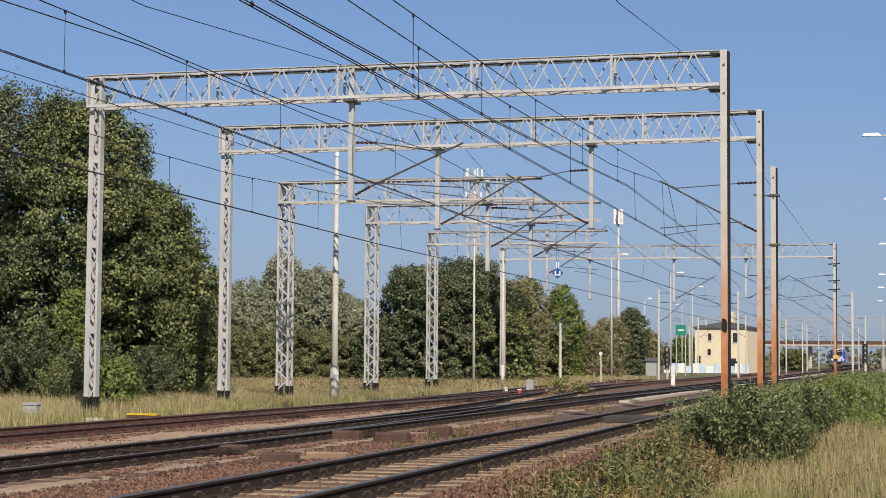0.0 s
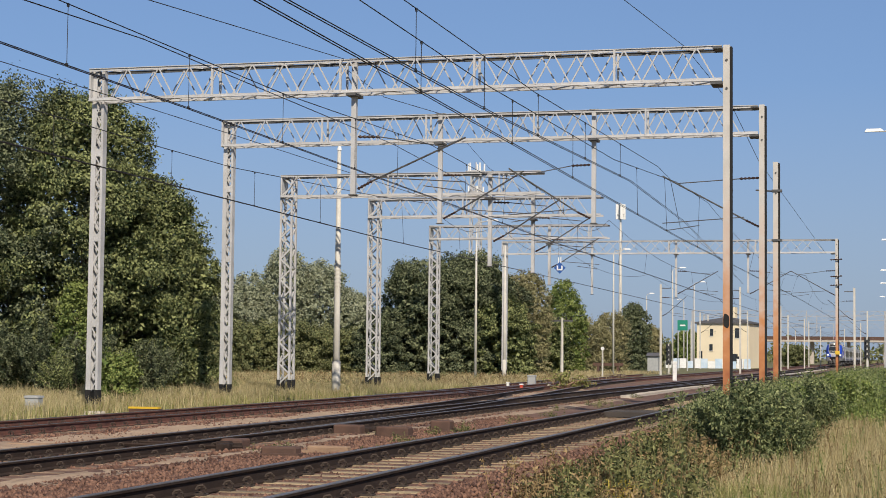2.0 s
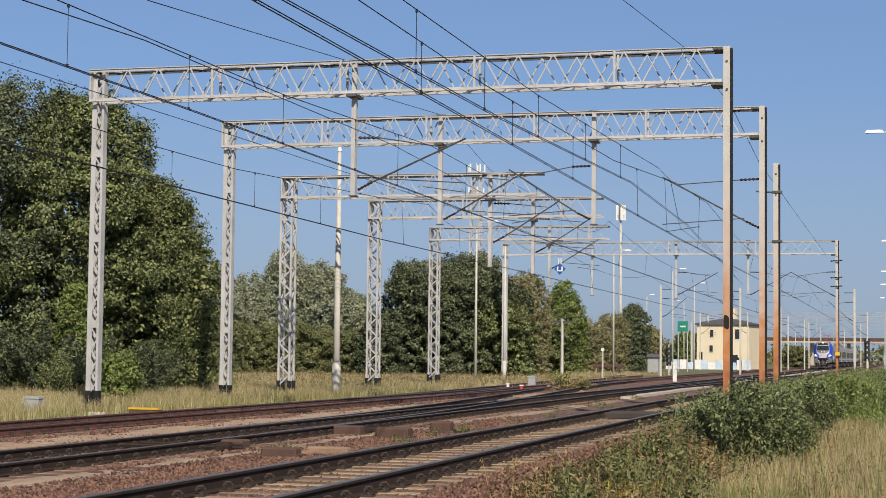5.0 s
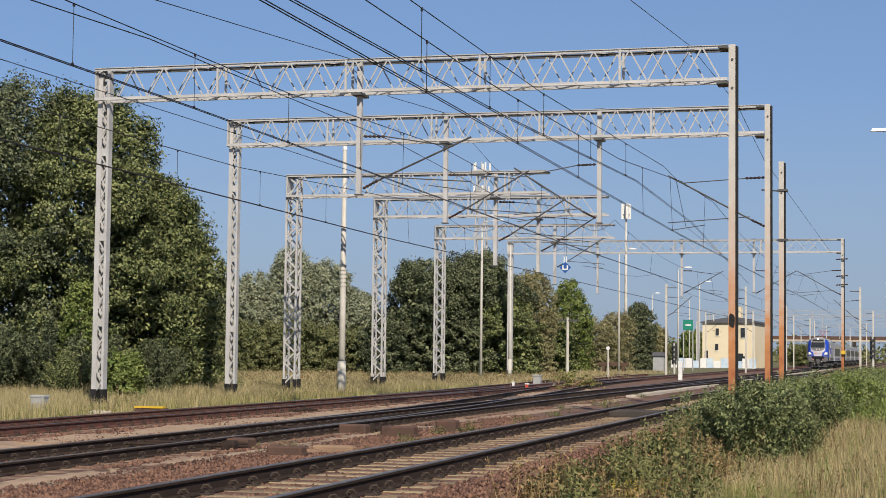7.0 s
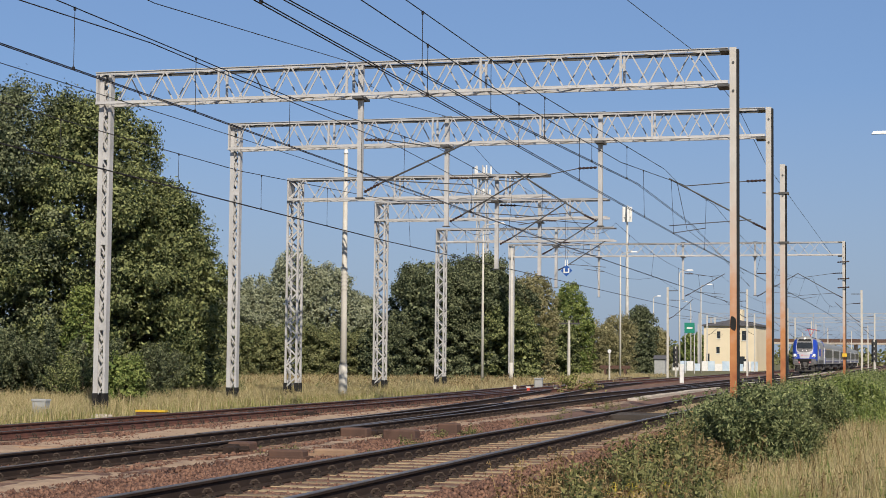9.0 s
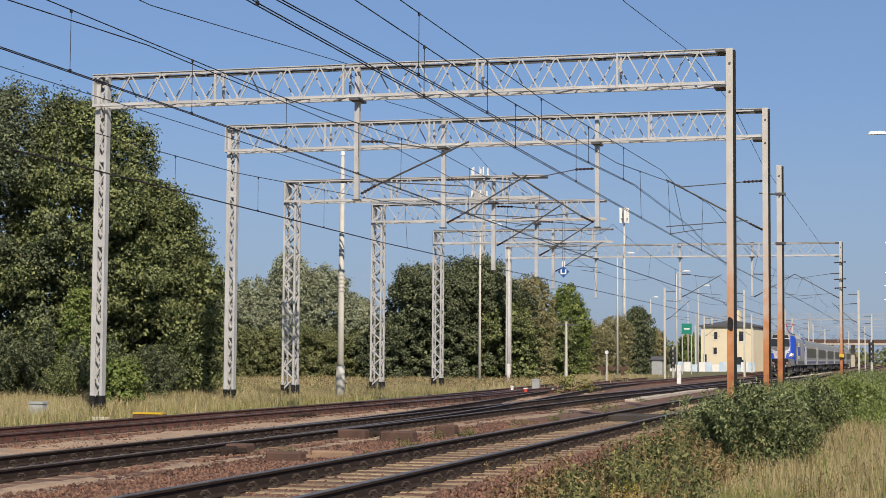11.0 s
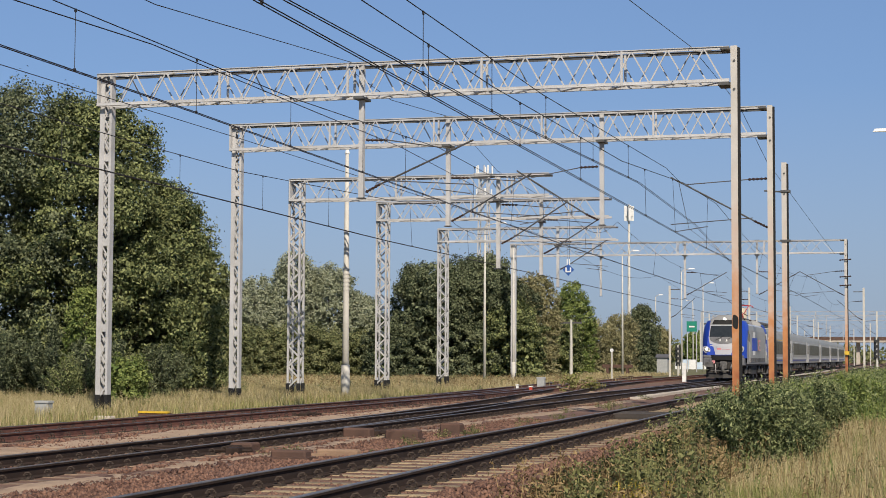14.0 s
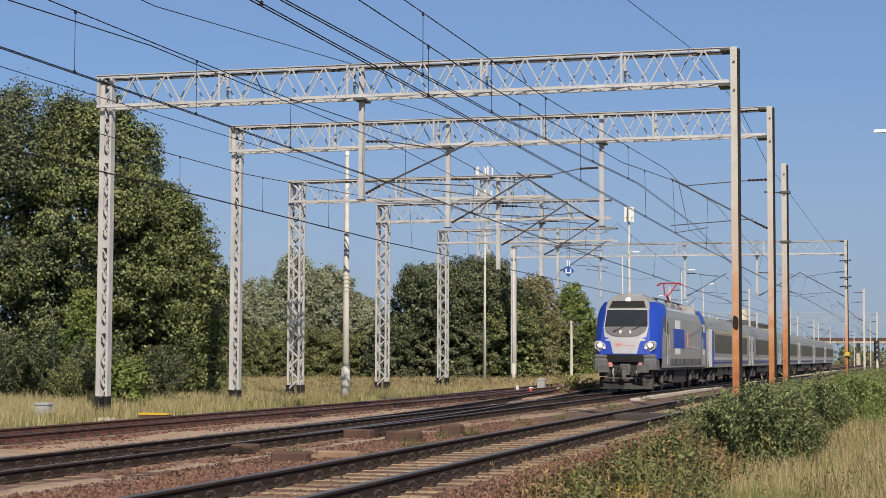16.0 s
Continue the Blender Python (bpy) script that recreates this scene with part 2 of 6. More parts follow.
def ballast_height(x, y):
    z = float(np.interp(x, PROFILE_X, PROFILE_Z))
    k = 0.25 if any(abs(x - tx) < 1.35 for tx, _ in TRACKS.values()) else 1.0
    return z + k * (0.022 * noise.noise((x * 1.7, y * 1.7, 3)) + 0.020 * noise.noise((x * 6, y * 6, 9)))


BALLAST = mat("red_brown_ballast", (0.092, 0.047, 0.034), (0.175, 0.103, 0.073), 0.95, 0, 1.2, 26, 1.0)
bx = np.arange(-19.9, -3.74, 0.18)
by = np.concatenate([np.arange(6, 45, 0.22), np.arange(45, 120, 1.0), np.arange(120, 900, 30)])
v, f = sheet(bx, by, ballast_height)
single("ballast", np_mesh("ballast", v, f, 4), BALLAST, "red-brown crushed stone ballast bed under the tracks", "ballast", kind="structure")


def stones(n, x0, x1, y0, y1, size):
    """Loose stones: little squashed octahedra with an uneven outline."""
    x = rng.uniform(x0, x1, n)
    y = y0 + (y1 - y0) * rng.uniform(0, 1, n) ** 1.6
    z = np.interp(x, PROFILE_X, PROFILE_Z) + rng.uniform(-0.004, 0.022, n)
    for (tx, _), start in zip(TRACKS.values(), TRACK_START):
        bed = np.abs(x - tx) < 1.3
        off = np.abs((y - start - 0.3 + 0.31) % 0.62 - 0.31)
        z = np.where(bed, np.where(off < 0.15, z - 0.2, z - 0.032), z)
    base = np.array([(1, 0, 0), (0, 1, 0), (-1, 0, 0), (0, -1, 0), (0, 0, 1), (0, 0, -1)], float)
    s = rng.uniform(0.55, 1.35, (n, 6, 1)) * size * rng.uniform(0.6, 1.5, (n, 1, 1))
    a, b = rng.uniform(0, 6.28, n), rng.uniform(-0.7, 0.7, n)
    ca, sa, cb, sb = np.cos(a), np.sin(a), np.cos(b), np.sin(b)
    rot = np.stack([np.stack([ca, -sa * cb, sa * sb], -1), np.stack([sa, ca * cb, -ca * sb], -1), np.stack([0 * a, sb, cb], -1)], 1)
    pts = np.einsum("nij,nkj->nki", rot, base[None] * s) + np.stack([x, y, z], -1)[:, None]
    tri = np.array([(0, 1, 4), (1, 2, 4), (2, 3, 4), (3, 0, 4), (1, 0, 5), (2, 1, 5), (3, 2, 5), (0, 3, 5)])
    return np_mesh("stones", pts.reshape(-1, 3), (np.arange(n)[:, None, None] * 6 + tri[None]).reshape(-1, 3), 3)


single("loose_stones", stones(57000, -10.62, -3.9, 14, 46, 0.028), STONE, "loose red-brown crushed ballast stones", "ballast", kind="stuff")
single("loose_stones", stones(14000, -14.2, -10.9, 22, 75, 0.034), STONE, "loose brown ballast stones of the middle track", "ballast", kind="stuff")
single("loose_stones", stones(14000, -19.5, -15.5, 22, 75, 0.034), STONE, "loose brown ballast stones between the outer tracks", "ballast", kind="stuff")
single("loose_stones", stones(4200, -15.6, -14.2, 22, 75, 0.030), STONE, "scattered stones on the trodden sand", "ballast", kind="stuff")

# ---- tracks ----
RAIL_OUTLINE = [(-0.075, -0.172), (0.075, -0.172), (0.075, -0.160), (0.014, -0.140), (0.012, -0.045), (0.036, -0.032), (0.036, -0.010),
                (-0.036, -0.010), (-0.036, -0.032), (-0.012, -0.045), (-0.014, -0.140), (-0.075, -0.160)]
HEAD_OUTLINE = [(-0.036, -0.012), (0.036, -0.012), (0.036, -0.006), (0.029, 0.0), (-0.029, 0.0), (-0.036, -0.006)]


def rail(track, pts, web=None):
    """A rail along plan points (x, y, z of its head)."""
    for nm, outline, m in (("rail", RAIL_OUTLINE, RAIL), ("rail_head", HEAD_OUTLINE, RAIL_HEAD)):
        vs, fs, n = [], [], len(outline)
        for x, y, z in pts:
            vs += [(x + a, y, z + b) for a, b in outline]
        for i in range(len(pts) - 1):
            fs += [(i * n + k, i * n + (k + 1) % n, (i + 1) * n + (k + 1) % n, (i + 1) * n + k) for k in range(n)]
        s = Shape().add(vs, fs)
        if nm == "rail":
            holder = part(nm, s, web or m, track, "dark rusty steel rail")
        else:
            part(nm, s, m, holder, "worn shiny running surface")


def sleeper_shape(w=2.5, d=0.215):
    s = Shape()
    return s.box(-w / 2, -d / 2, -0.15, w / 2, d / 2, 0.0, 0.02)


def clip_shape():
    """A base plate with a curled spring clip on either side of the rail."""
    s = Shape()
    s.box(-0.17, -0.075, 0, 0.17, 0.075, 0.018)
    for i in (-1, 1):
        s.tube([(i * (0.125 - 0.046 * math.cos(k * 0.95)), -0.04 + 0.08 * k / 7, 0.058 + 0.044 * math.sin(k * 0.95)) for k in range(8)], 0.0135, 5)
    return s


def track_thing(name, key, y0, y1, near_to, sleeper_mat, label):
    x, z = TRACKS[key]
    t = thing("railway_track", label, "railway track", "railway tracks", at=(x, 0, z))
    for sx in (-0.7525, 0.7525):
        rail(t, [(sx, y0, 0), (sx, y1, 0)], RAIL_RUST if key == "far" else None)
    me, clip = sleeper_shape().mesh("sleeper"), clip_shape().mesh("rail_clip")
    me.materials.append(sleeper_mat)
    clip.materials.append(CLIP)
    y = y0 + 0.3
    rest = Shape()
    while y < 190:
        if y < near_to:
            s = part("sleeper", me, sleeper_mat, t, at=(random.uniform(-0.03, 0.03), y + random.uniform(-0.02, 0.02), -0.172))
            for sx in (-0.7525, 0.7525):
                part("rail_clip", clip, CLIP, s, at=(sx, 0, 0.001))
        else:
            rest.box(-1.25, y - 0.125, -0.32, 1.25, y + 0.125, -0.172)
        y += 0.62
    tagged(part("sleeper_rest", rest, sleeper_mat, t), kind="stuff")
    return t


track_thing("railway_track", "near", 9, 700, 62, SLEEPER, "near track with dark rails on pale concrete sleepers")
track_thing("railway_track", "middle", 14, 700, 70, WOOD, "middle track with dark rails on brown timber sleepers")
track_thing("railway_track", "far", 20, 700, 75, WOOD, "outer track with rusty rails on old timber sleepers")


def turnout(y0, y1, x0, x1, z, label):
    """The two rails of a diverging track, bending from x0 to x1."""
    t = thing("turnout_rails", label, "railway track", "railway tracks")
    for off in (-0.7525, 0.7525):
        pts = []
        for i in range(25):
            u = i / 24
            e = u * u * (3 - 2 * u)
            pts.append((x0 + (x1 - x0) * e + off, y0 + (y1 - y0) * u, z + 0.003))
        rail(t, pts, RAIL_RUST if x1 < -20 else None)
    return t


turnout(30, 108, -12.39, -17.30, -0.26, "crossover rails linking two tracks")
turnout(44, 140, -17.30, -21.6, -0.25, "diverging rusty rails of a siding")
turnout(64, 170, -12.39, -8.6, -0.26, "diverging rails beside the through track")


# ---- gantries ----
def lattice(parent, a, b, ux, period, w, name="lacing_bar", material=STEEL):
    """Zigzag bars between the parallel lines a..b and a+ux..b+ux, each a part of its own."""
    a, b, ux = Vector(a), Vector(b), Vector(ux)
    n = max(2, round((b - a).length / period))
    half = (b - a) / (2 * n)
    side = (b - a).cross(ux).normalized()
    up = Shape().beam((0, 0, 0), half + ux, w, w * 0.6, side).mesh(name)
    down = Shape().beam(ux, half, w, w * 0.6, side).mesh(name)
    for me in (up, down):
        me.materials.append(material)
    for k in range(n):
        part(name, up, STEEL, parent, at=tuple(a + half * (2 * k)))
        part(name, down, STEEL, parent, at=tuple(a + half * (2 * k + 1)))


def lattice_column(parent, x, zt, w, d, name="column", z0=-0.45):
    """Two channel legs joined by zigzag lacing on both faces, with a black foot."""
    c = part(name, Shape().box(x - 0.03, -d / 2 + 0.01, zt - 0.02, x + w - 0.1, d / 2 - 0.01, zt), STEEL, parent, "grey lattice steel column")
    for i, lw in ((0, 0.15), (1, 0.075)):
        xa = x if i == 0 else x + w - lw
        e = d / 2
        if i == 0:
            ol = [(xa, -e), (xa + lw, -e), (xa + lw, -e + 0.02), (xa + 0.02, -e + 0.02), (xa + 0.02, e - 0.02), (xa + lw, e - 0.02), (xa + lw, e), (xa, e)]
        else:
            ol = [(xa + lw, e), (xa, e), (xa, e - 0.02), (xa + lw - 0.02, e - 0.02), (xa + lw - 0.02, -e + 0.02), (xa, -e + 0.02), (xa, -e), (xa + lw, -e)]
        part("leg", Shape().upright(ol, z0 + 0.56, zt), STEEL, c)
        f_ = Shape().box(xa - 0.01, -d / 2 - 0.01, z0 - 0.2, xa + lw + 0.01, d / 2 + 0.01, z0 + 0.56)
        part("foot", f_, BLACK, c, "black tarred column foot")
    for yy in (-d / 2 + 0.03, d / 2 - 0.03):
        lattice(c, (x + 0.13, yy, z0 + 0.5), (x + 0.13, yy, zt - 0.1), (w - 0.18, 0, 0), 0.60, 0.038)
        for k in range(1, 4):
            zz = z0 + (zt - z0) * k / 4
            part("batten_plate", Shape().box(x + 0.13, yy - 0.012, zz - 0.10, x + w - 0.06, yy + 0.012, zz + 0.12), STEEL, c)
    return c


def truss_beam(parent, x0, x1, zb, zt, d, period, phase=0.15):
    """A box truss: four chords, zigzag sides, laced top and bottom, end plates."""
    b = part("truss_beam", Shape().box(x0, -d / 2, zb - 0.02, x0 + 0.05, d / 2, zt), STEEL, parent, "grey lattice truss crossbeam")
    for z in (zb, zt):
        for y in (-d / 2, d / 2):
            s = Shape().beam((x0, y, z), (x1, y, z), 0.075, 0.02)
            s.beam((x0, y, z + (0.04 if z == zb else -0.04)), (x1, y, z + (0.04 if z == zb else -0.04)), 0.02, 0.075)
            # rear top chord: grime and the shade inside the truss, both as dark colour
            part("chord", s, STEEL_SHADE if y > 0 and z == zt else STEEL, b, "dark grimy rear chord with its shade in the colour" if y > 0 and z == zt else "")
    post = Shape().beam((0, 0, 0), (0, 0, zt - zb), 0.06).mesh("upright_bar")
    post.materials.append(STEEL)
    for y in (-d / 2, d / 2):
        a = x0 + (phase if y < 0 else (phase + period / 2) % period + 0.05)
        e = a + int((x1 - 0.1 - a) / period) * period
        lattice(b, (a, y, zb + 0.03), (e, y, zb + 0.03), (0, 0, zt - zb - 0.06), period, 0.036)
        k = x0 + period * 4
        while k < x1 - 0.5:
            part("upright_bar", post, STEEL, b, at=(k, y, zb))
            k += period * 4
    for z in (zb, zt):
        lattice(b, (x0 + 0.1, -d / 2, z), (x1 - 0.1, -d / 2, z), (0, d, 0), period * 1.3, 0.045)
    return b


def hanger(parent, x, zt, zb, w=0.14):
    """A square post hanging from the beam, with its clamp and end plate."""
    p = part("hanging_post", Shape().box(x - w / 2, -w / 2, zb, x + w / 2, w / 2, zt), STEEL, parent, "grey hanging steel post")
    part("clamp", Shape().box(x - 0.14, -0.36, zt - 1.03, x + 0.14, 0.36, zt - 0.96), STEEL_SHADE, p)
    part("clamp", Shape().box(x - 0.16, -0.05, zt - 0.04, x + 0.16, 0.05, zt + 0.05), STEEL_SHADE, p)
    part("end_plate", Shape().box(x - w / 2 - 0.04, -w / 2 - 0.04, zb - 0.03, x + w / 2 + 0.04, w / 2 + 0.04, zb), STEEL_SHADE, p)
    return p


def insulator(s, a, b, n=5, r=0.048):
    a, b = Vector(a), Vector(b)
    pts, rad = [], []
    for i in range(n * 2 + 1):
        pts.append(a.lerp(b, i / (n * 2)))
        rad.append(r if i % 2 else r * 0.45)
    return s.tube(pts, rad, 7)


def cantilever(parent, x, side, zlow, zhigh, reach, zend, y=0.0):
    """The arm that holds the wires: insulators, top tie, strut and steady arm."""
    x1 = x + side * reach
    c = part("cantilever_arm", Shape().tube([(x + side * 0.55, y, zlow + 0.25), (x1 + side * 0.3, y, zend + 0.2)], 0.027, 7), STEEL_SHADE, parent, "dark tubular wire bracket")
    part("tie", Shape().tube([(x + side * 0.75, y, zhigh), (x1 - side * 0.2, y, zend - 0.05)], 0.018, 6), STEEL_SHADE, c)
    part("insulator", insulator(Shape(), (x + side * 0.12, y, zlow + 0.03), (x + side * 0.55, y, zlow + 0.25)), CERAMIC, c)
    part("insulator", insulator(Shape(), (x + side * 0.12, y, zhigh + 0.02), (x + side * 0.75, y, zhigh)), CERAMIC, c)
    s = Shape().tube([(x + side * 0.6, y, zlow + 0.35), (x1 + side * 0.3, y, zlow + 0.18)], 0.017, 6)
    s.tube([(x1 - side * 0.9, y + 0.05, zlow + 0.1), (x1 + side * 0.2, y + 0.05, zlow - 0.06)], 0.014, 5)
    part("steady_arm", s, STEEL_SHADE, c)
    return c


def bolted_column(parent, x, zt, z0, w=0.235, d=0.24):
    """The plain plated column, its open side filled with a black plate for shade."""
    e, r, l_ = d / 2, x + w / 2 - 0.06, x - w / 2
    ol = [(l_, -e), (r, -e), (r, -e + 0.03), (l_ + 0.03, -e + 0.03), (l_ + 0.03, e - 0.03), (r, e - 0.03), (r, e), (l_, e)]
    c = part("column", Shape().upright(ol, z0, zt), RUST_POST, parent, "grey painted steel column with orange rust at its foot")
    # added black plate stands in for the shade inside the open channel
    part("side_plate", Shape().box(x + w / 2 - 0.06, -d / 2 + 0.004, z0, x + w / 2, d / 2 - 0.02, zt - 0.05), BLACK, c, "black plate painted as the shade in the column's hollow")
    s = Shape()
    for z in (zt - 0.4, zt - 1.15):
        s.tube([(x - 0.02, -d / 2 - 0.02, z), (x - 0.02, -d / 2 + 0.01, z)], 0.035, 6)
    part("bolt", s, STEEL_SHADE, c)
    return c


ZT, ZB = 9.38, 8.44


def gantry(y, xl, xr, hangers, label, period=0.955, phase=0.15):
    g = thing("catenary_gantry", label, "catenary gantry", "gantries across the tracks", at=(0, y, 0))
    lattice_column(g, xl, ZT + 0.02, 0.37, 0.24)
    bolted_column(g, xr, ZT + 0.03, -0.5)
    truss_beam(g, xl - 0.02, xr - 0.13, ZB, ZT - 0.02, 0.6, period, phase)
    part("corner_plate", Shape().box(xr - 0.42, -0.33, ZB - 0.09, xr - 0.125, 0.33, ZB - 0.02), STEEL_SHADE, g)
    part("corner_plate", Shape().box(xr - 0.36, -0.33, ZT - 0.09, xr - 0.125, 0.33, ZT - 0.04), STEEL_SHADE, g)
    for hx, zb in hangers:
        hanger(g, hx, ZT, zb)
    return g


g = gantry(44.20, -22.61, -4.36, [(-14.65, 5.63)], "tall grey lattice gantry spanning all the tracks", 0.957, 0.735)
cantilever(g, -14.65, 1, 5.75, 7.22, 2.9, 6.95)
g = gantry(54.98, -23.01, -4.30, [(-15.12, 5.68), (-9.83, 5.63)], "grey lattice gantry with two hanging posts", 0.935, 0.25)
cantilever(g, -15.12, 1, 5.8, 7.3, 2.6, 7.2)
cantilever(g, -9.83, -1, 5.75, 7.55, 2.6, 7.3)
cantilever(g, -4.30, -1, 5.42, 7.02, 2.95, 6.95)
g = gantry(118.07, -27.73, -4.24, [(-15.24, 5.4), (-10.25, 5.7), (-21.2, 5.6)], "distant grey lattice gantry over the tracks", 1.5)
cantilever(g, -15.24, 1, 5.6, 7.2, 2.6, 7.0)
cantilever(g, -10.25, 1, 5.6, 7.2, 2.6, 7.0)
cantilever(g, -4.24, -1, 5.5, 7.2, 2.8, 7.0)


def boom_mast(y, xl, xr, zt, zb, hangers, label):
    """A square lattice tower with a long truss boom out over the tracks."""
    g = thing("catenary_boom_mast", label, "catenary mast", "boom masts beside the line", at=(0, y, 0))
    w, d = 0.44, 0.48
    t = part("tower", Shape().box(xl - w / 2, -d / 2, zt, xl + w / 2, d / 2, zt + 0.03), STEEL, g, "square grey lattice tower")
    for i in (-1, 1):
        for j in (-1, 1):
            s = Shape().beam((xl + i * w / 2, j * d / 2, 0.18), (xl + i * w / 2, j * d / 2, zt), 0.075, 0.075)
            part("leg", s, STEEL, t)
            part("foot", Shape().beam((xl + i * w / 2, j * d / 2, -0.6), (xl + i * w / 2, j * d / 2, 0.18), 0.12, 0.12), BLACK, t, "black tarred foot")
    for j in (-1, 1):
        lattice(t, (xl - w / 2, j * d / 2, 0), (xl - w / 2, j * d / 2, zt), (w, 0, 0), 0.8, 0.06)
        lattice(t, (xl + j * w / 2, -d / 2, 0), (xl + j * w / 2, -d / 2, zt), (0, d, 0), 0.8, 0.06)
    truss_beam(g, xl - w / 2, xr, zb, zt, 0.7, 1.1)
    for hx, z in hangers:
        hanger(g, hx, zt, z)
        cantilever(g, hx, 1, z + 0.9, z + 2.4, 2.4, z + 2.3)
    return g


boom_mast(62.06, -23.23, -13.05, 8.16, 7.30, [(-15.08, 4.6)], "grey lattice tower carrying a truss boom over two tracks")
boom_mast(72.31, -22.92, -12.56, 8.18, 7.32, [(-15.63, 4.85)], "grey lattice tower with a long truss boom")
boom_mast(88.42, -24.58, -15.0, 8.20, 7.46, [(-18.2, 5.0)], "farther grey lattice tower with a truss boom")

# burnt mark on the first gantry's column
oval = [(0.078 * abs(math.cos(q)) ** 0.7 * (1 if math.cos(q) > 0 else -1), 0.18 * abs(math.sin(q)) ** 0.7 * (1 if math.sin(q) > 0 else -1) + 0.02 * math.cos(3 * q)) for q in (k * math.tau / 24 for k in range(24))]
single("soot_mark", Shape().prism(oval, -0.003, 0.002), BLACK, "dark burnt patch on the steel column", "soot mark", at=(-4.39, 44.079, 2.18))

# lone steel pole beside the second gantry
p3 = thing("catenary_pole", "rust-streaked steel pole with wire brackets by the track", "catenary pole", at=(-4.36, 62, 0))
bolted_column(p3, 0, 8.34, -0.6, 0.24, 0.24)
for bz in (7.25, 5.45):
    part("band", Shape().box(-0.17, -0.16, bz, 0.19, 0.16, bz + 0.08), STEEL_SHADE, p3, "dark clamp band")
part("stub_arm", Shape().tube([(-0.12, 0, 7.28), (-0.75, 0, 7.33)], 0.03, 7), STEEL_SHADE, p3)


# ---- overhead wires ----
def overhead_line(label, mess, cont, drops, twin=True, span=None):
    """Messenger and contact wires with droppers; points are (x, y, z)."""
    t = thing("overhead_line", label, "overhead wire", "overhead contact lines")
    part("messenger_wire", Shape().tube(mess, 0.010, 4), WIRE, t)
    for i in ((-0.03, 0.03) if twin else (0,)):
        part("contact_wire", Shape().tube([(x + i, y, z) for x, y, z in cont], 0.009, 4), WIRE, t)

    def height(line, y):
        for a, b in zip(line, line[1:]):
            if a[1] <= y <= b[1]:
                return Vector(a).lerp(Vector(b), (y - a[1]) / (b[1] - a[1]))
    for y in drops:
        a, b = height(mess, y), height(cont, y)
        if a and b:
            s = Shape().tube([a, b], 0.006, 4)
            s.box(a.x - 0.014, a.y - 0.02, a.z - 0.045, a.x + 0.014, a.y + 0.02, a.z + 0.01)
            s.box(b.x - 0.016, b.y - 0.02, b.z - 0.01, b.x + 0.016, b.y + 0.02, b.z + 0.04)
            part("dropper", s, WIRE, t)
    return t


def sagging(x, ys, z, sag, stagger=0.25):
    """Messenger points: high at the supports ys, sagging between them."""
    out = []
    for i, (a, b) in enumerate(zip(ys, ys[1:])):
        for k in range(8):
            u = k / 8
            out.append((x + stagger * (1 if i % 2 else -1) * (1 - 2 * u), a + (b - a) * u, z - sag * 4 * u * (1 - u)))
    out.append((x, ys[-1], z))
    return out


FAR = [118, 175, 235, 300, 370, 450, 600]
overhead_line("dark twin contact wires and messenger above the near track", [(-7.0, 5, 6.1), (-7, 20.95, 5.98), (-7, 28.3, 5.96), (-7, 42, 6.2), (-7.1, 55, 6.95)] + sagging(-6.6, [62] + FAR, 6.9, 0.9),
              [(-7, 5, 5.22), (-7, 24.4, 5.2), (-7, 41, 5.15), (-7, 55, 5.12), (-6.8, 118, 5.3), (-6.5, 600, 5.3)], [17.5, 24.3, 30.5, 36.5, 46, 52, 60, 70, 80, 90, 100, 110, 130, 150])
overhead_line("second dark contact line swinging in over the near track", [(-7.0, 5, 6.5), (-7, 23, 6.41), (-7, 32.5, 6.45), (-7, 50, 6.9), (-7.3, 55, 7.05), (-9.5, 75, 7.0), (-11, 118, 7.2)],
              [(-7, 5, 5.25), (-7, 18.2, 5.4), (-7, 29.1, 5.53), (-7, 44.7, 5.93), (-7.4, 60, 6.0), (-10.6, 118, 6.3)], [17.2, 24.0, 28.3, 32.8, 38, 43])
overhead_line("dark contact line above the middle track", [(-12.4, 6, 6.75), (-12.4, 22.4, 6.58), (-12.4, 32.7, 6.62), (-12.4, 44.2, 6.95), (-12.4, 50, 6.8), (-12.3, 55, 7.2)] + sagging(-12.4, [62, 72] + FAR, 7.1, 0.8, 0.2),
              [(-12.4, 6, 5.62), (-12.4, 27.7, 5.62), (-12.4, 36.6, 5.57), (-12.5, 62, 5.45), (-12.3, 118, 5.3), (-12.4, 600, 5.3)], [17, 23.3, 27.9, 32.7, 37.5, 41, 48, 53, 58, 66, 76, 84, 94, 104, 112, 130, 150])
overhead_line("thin second wire run above the middle track", [(-12.4, 6, 5.8), (-12.4, 21.3, 6.34), (-12.4, 26, 6.53), (-12.5, 28.5, 6.57), (-13.5, 44.2, 7.0), (-14.6, 62, 7.0)],
              [(-17.3, 10, 6.9), (-17.3, 29.5, 6.97), (-17.3, 42, 7.06), (-17.2, 62, 7.1), (-17.3, 88, 7.2)], [], False)
overhead_line("dark contact line above the outer track", [(-17.3, 10, 6.30), (-17.3, 36.4, 6.17), (-17.3, 42, 6.18), (-17.3, 55, 6.62)] + sagging(-17.3, [62, 72, 88] + FAR, 7.0, 0.7, 0.2),
              [(-17.3, 10, 5.5), (-17.3, 34, 5.35), (-17.3, 55, 5.2), (-17.2, 88, 5.2), (-17.3, 600, 5.3)], [20, 26, 32, 38, 43.5, 49, 58, 66, 80, 96, 106])


def lone_wire(label, pts, r=0.010):
    return single("feeder_wire", Shape().tube(pts, r, 4), WIRE, label, "overhead wire", "overhead contact lines")


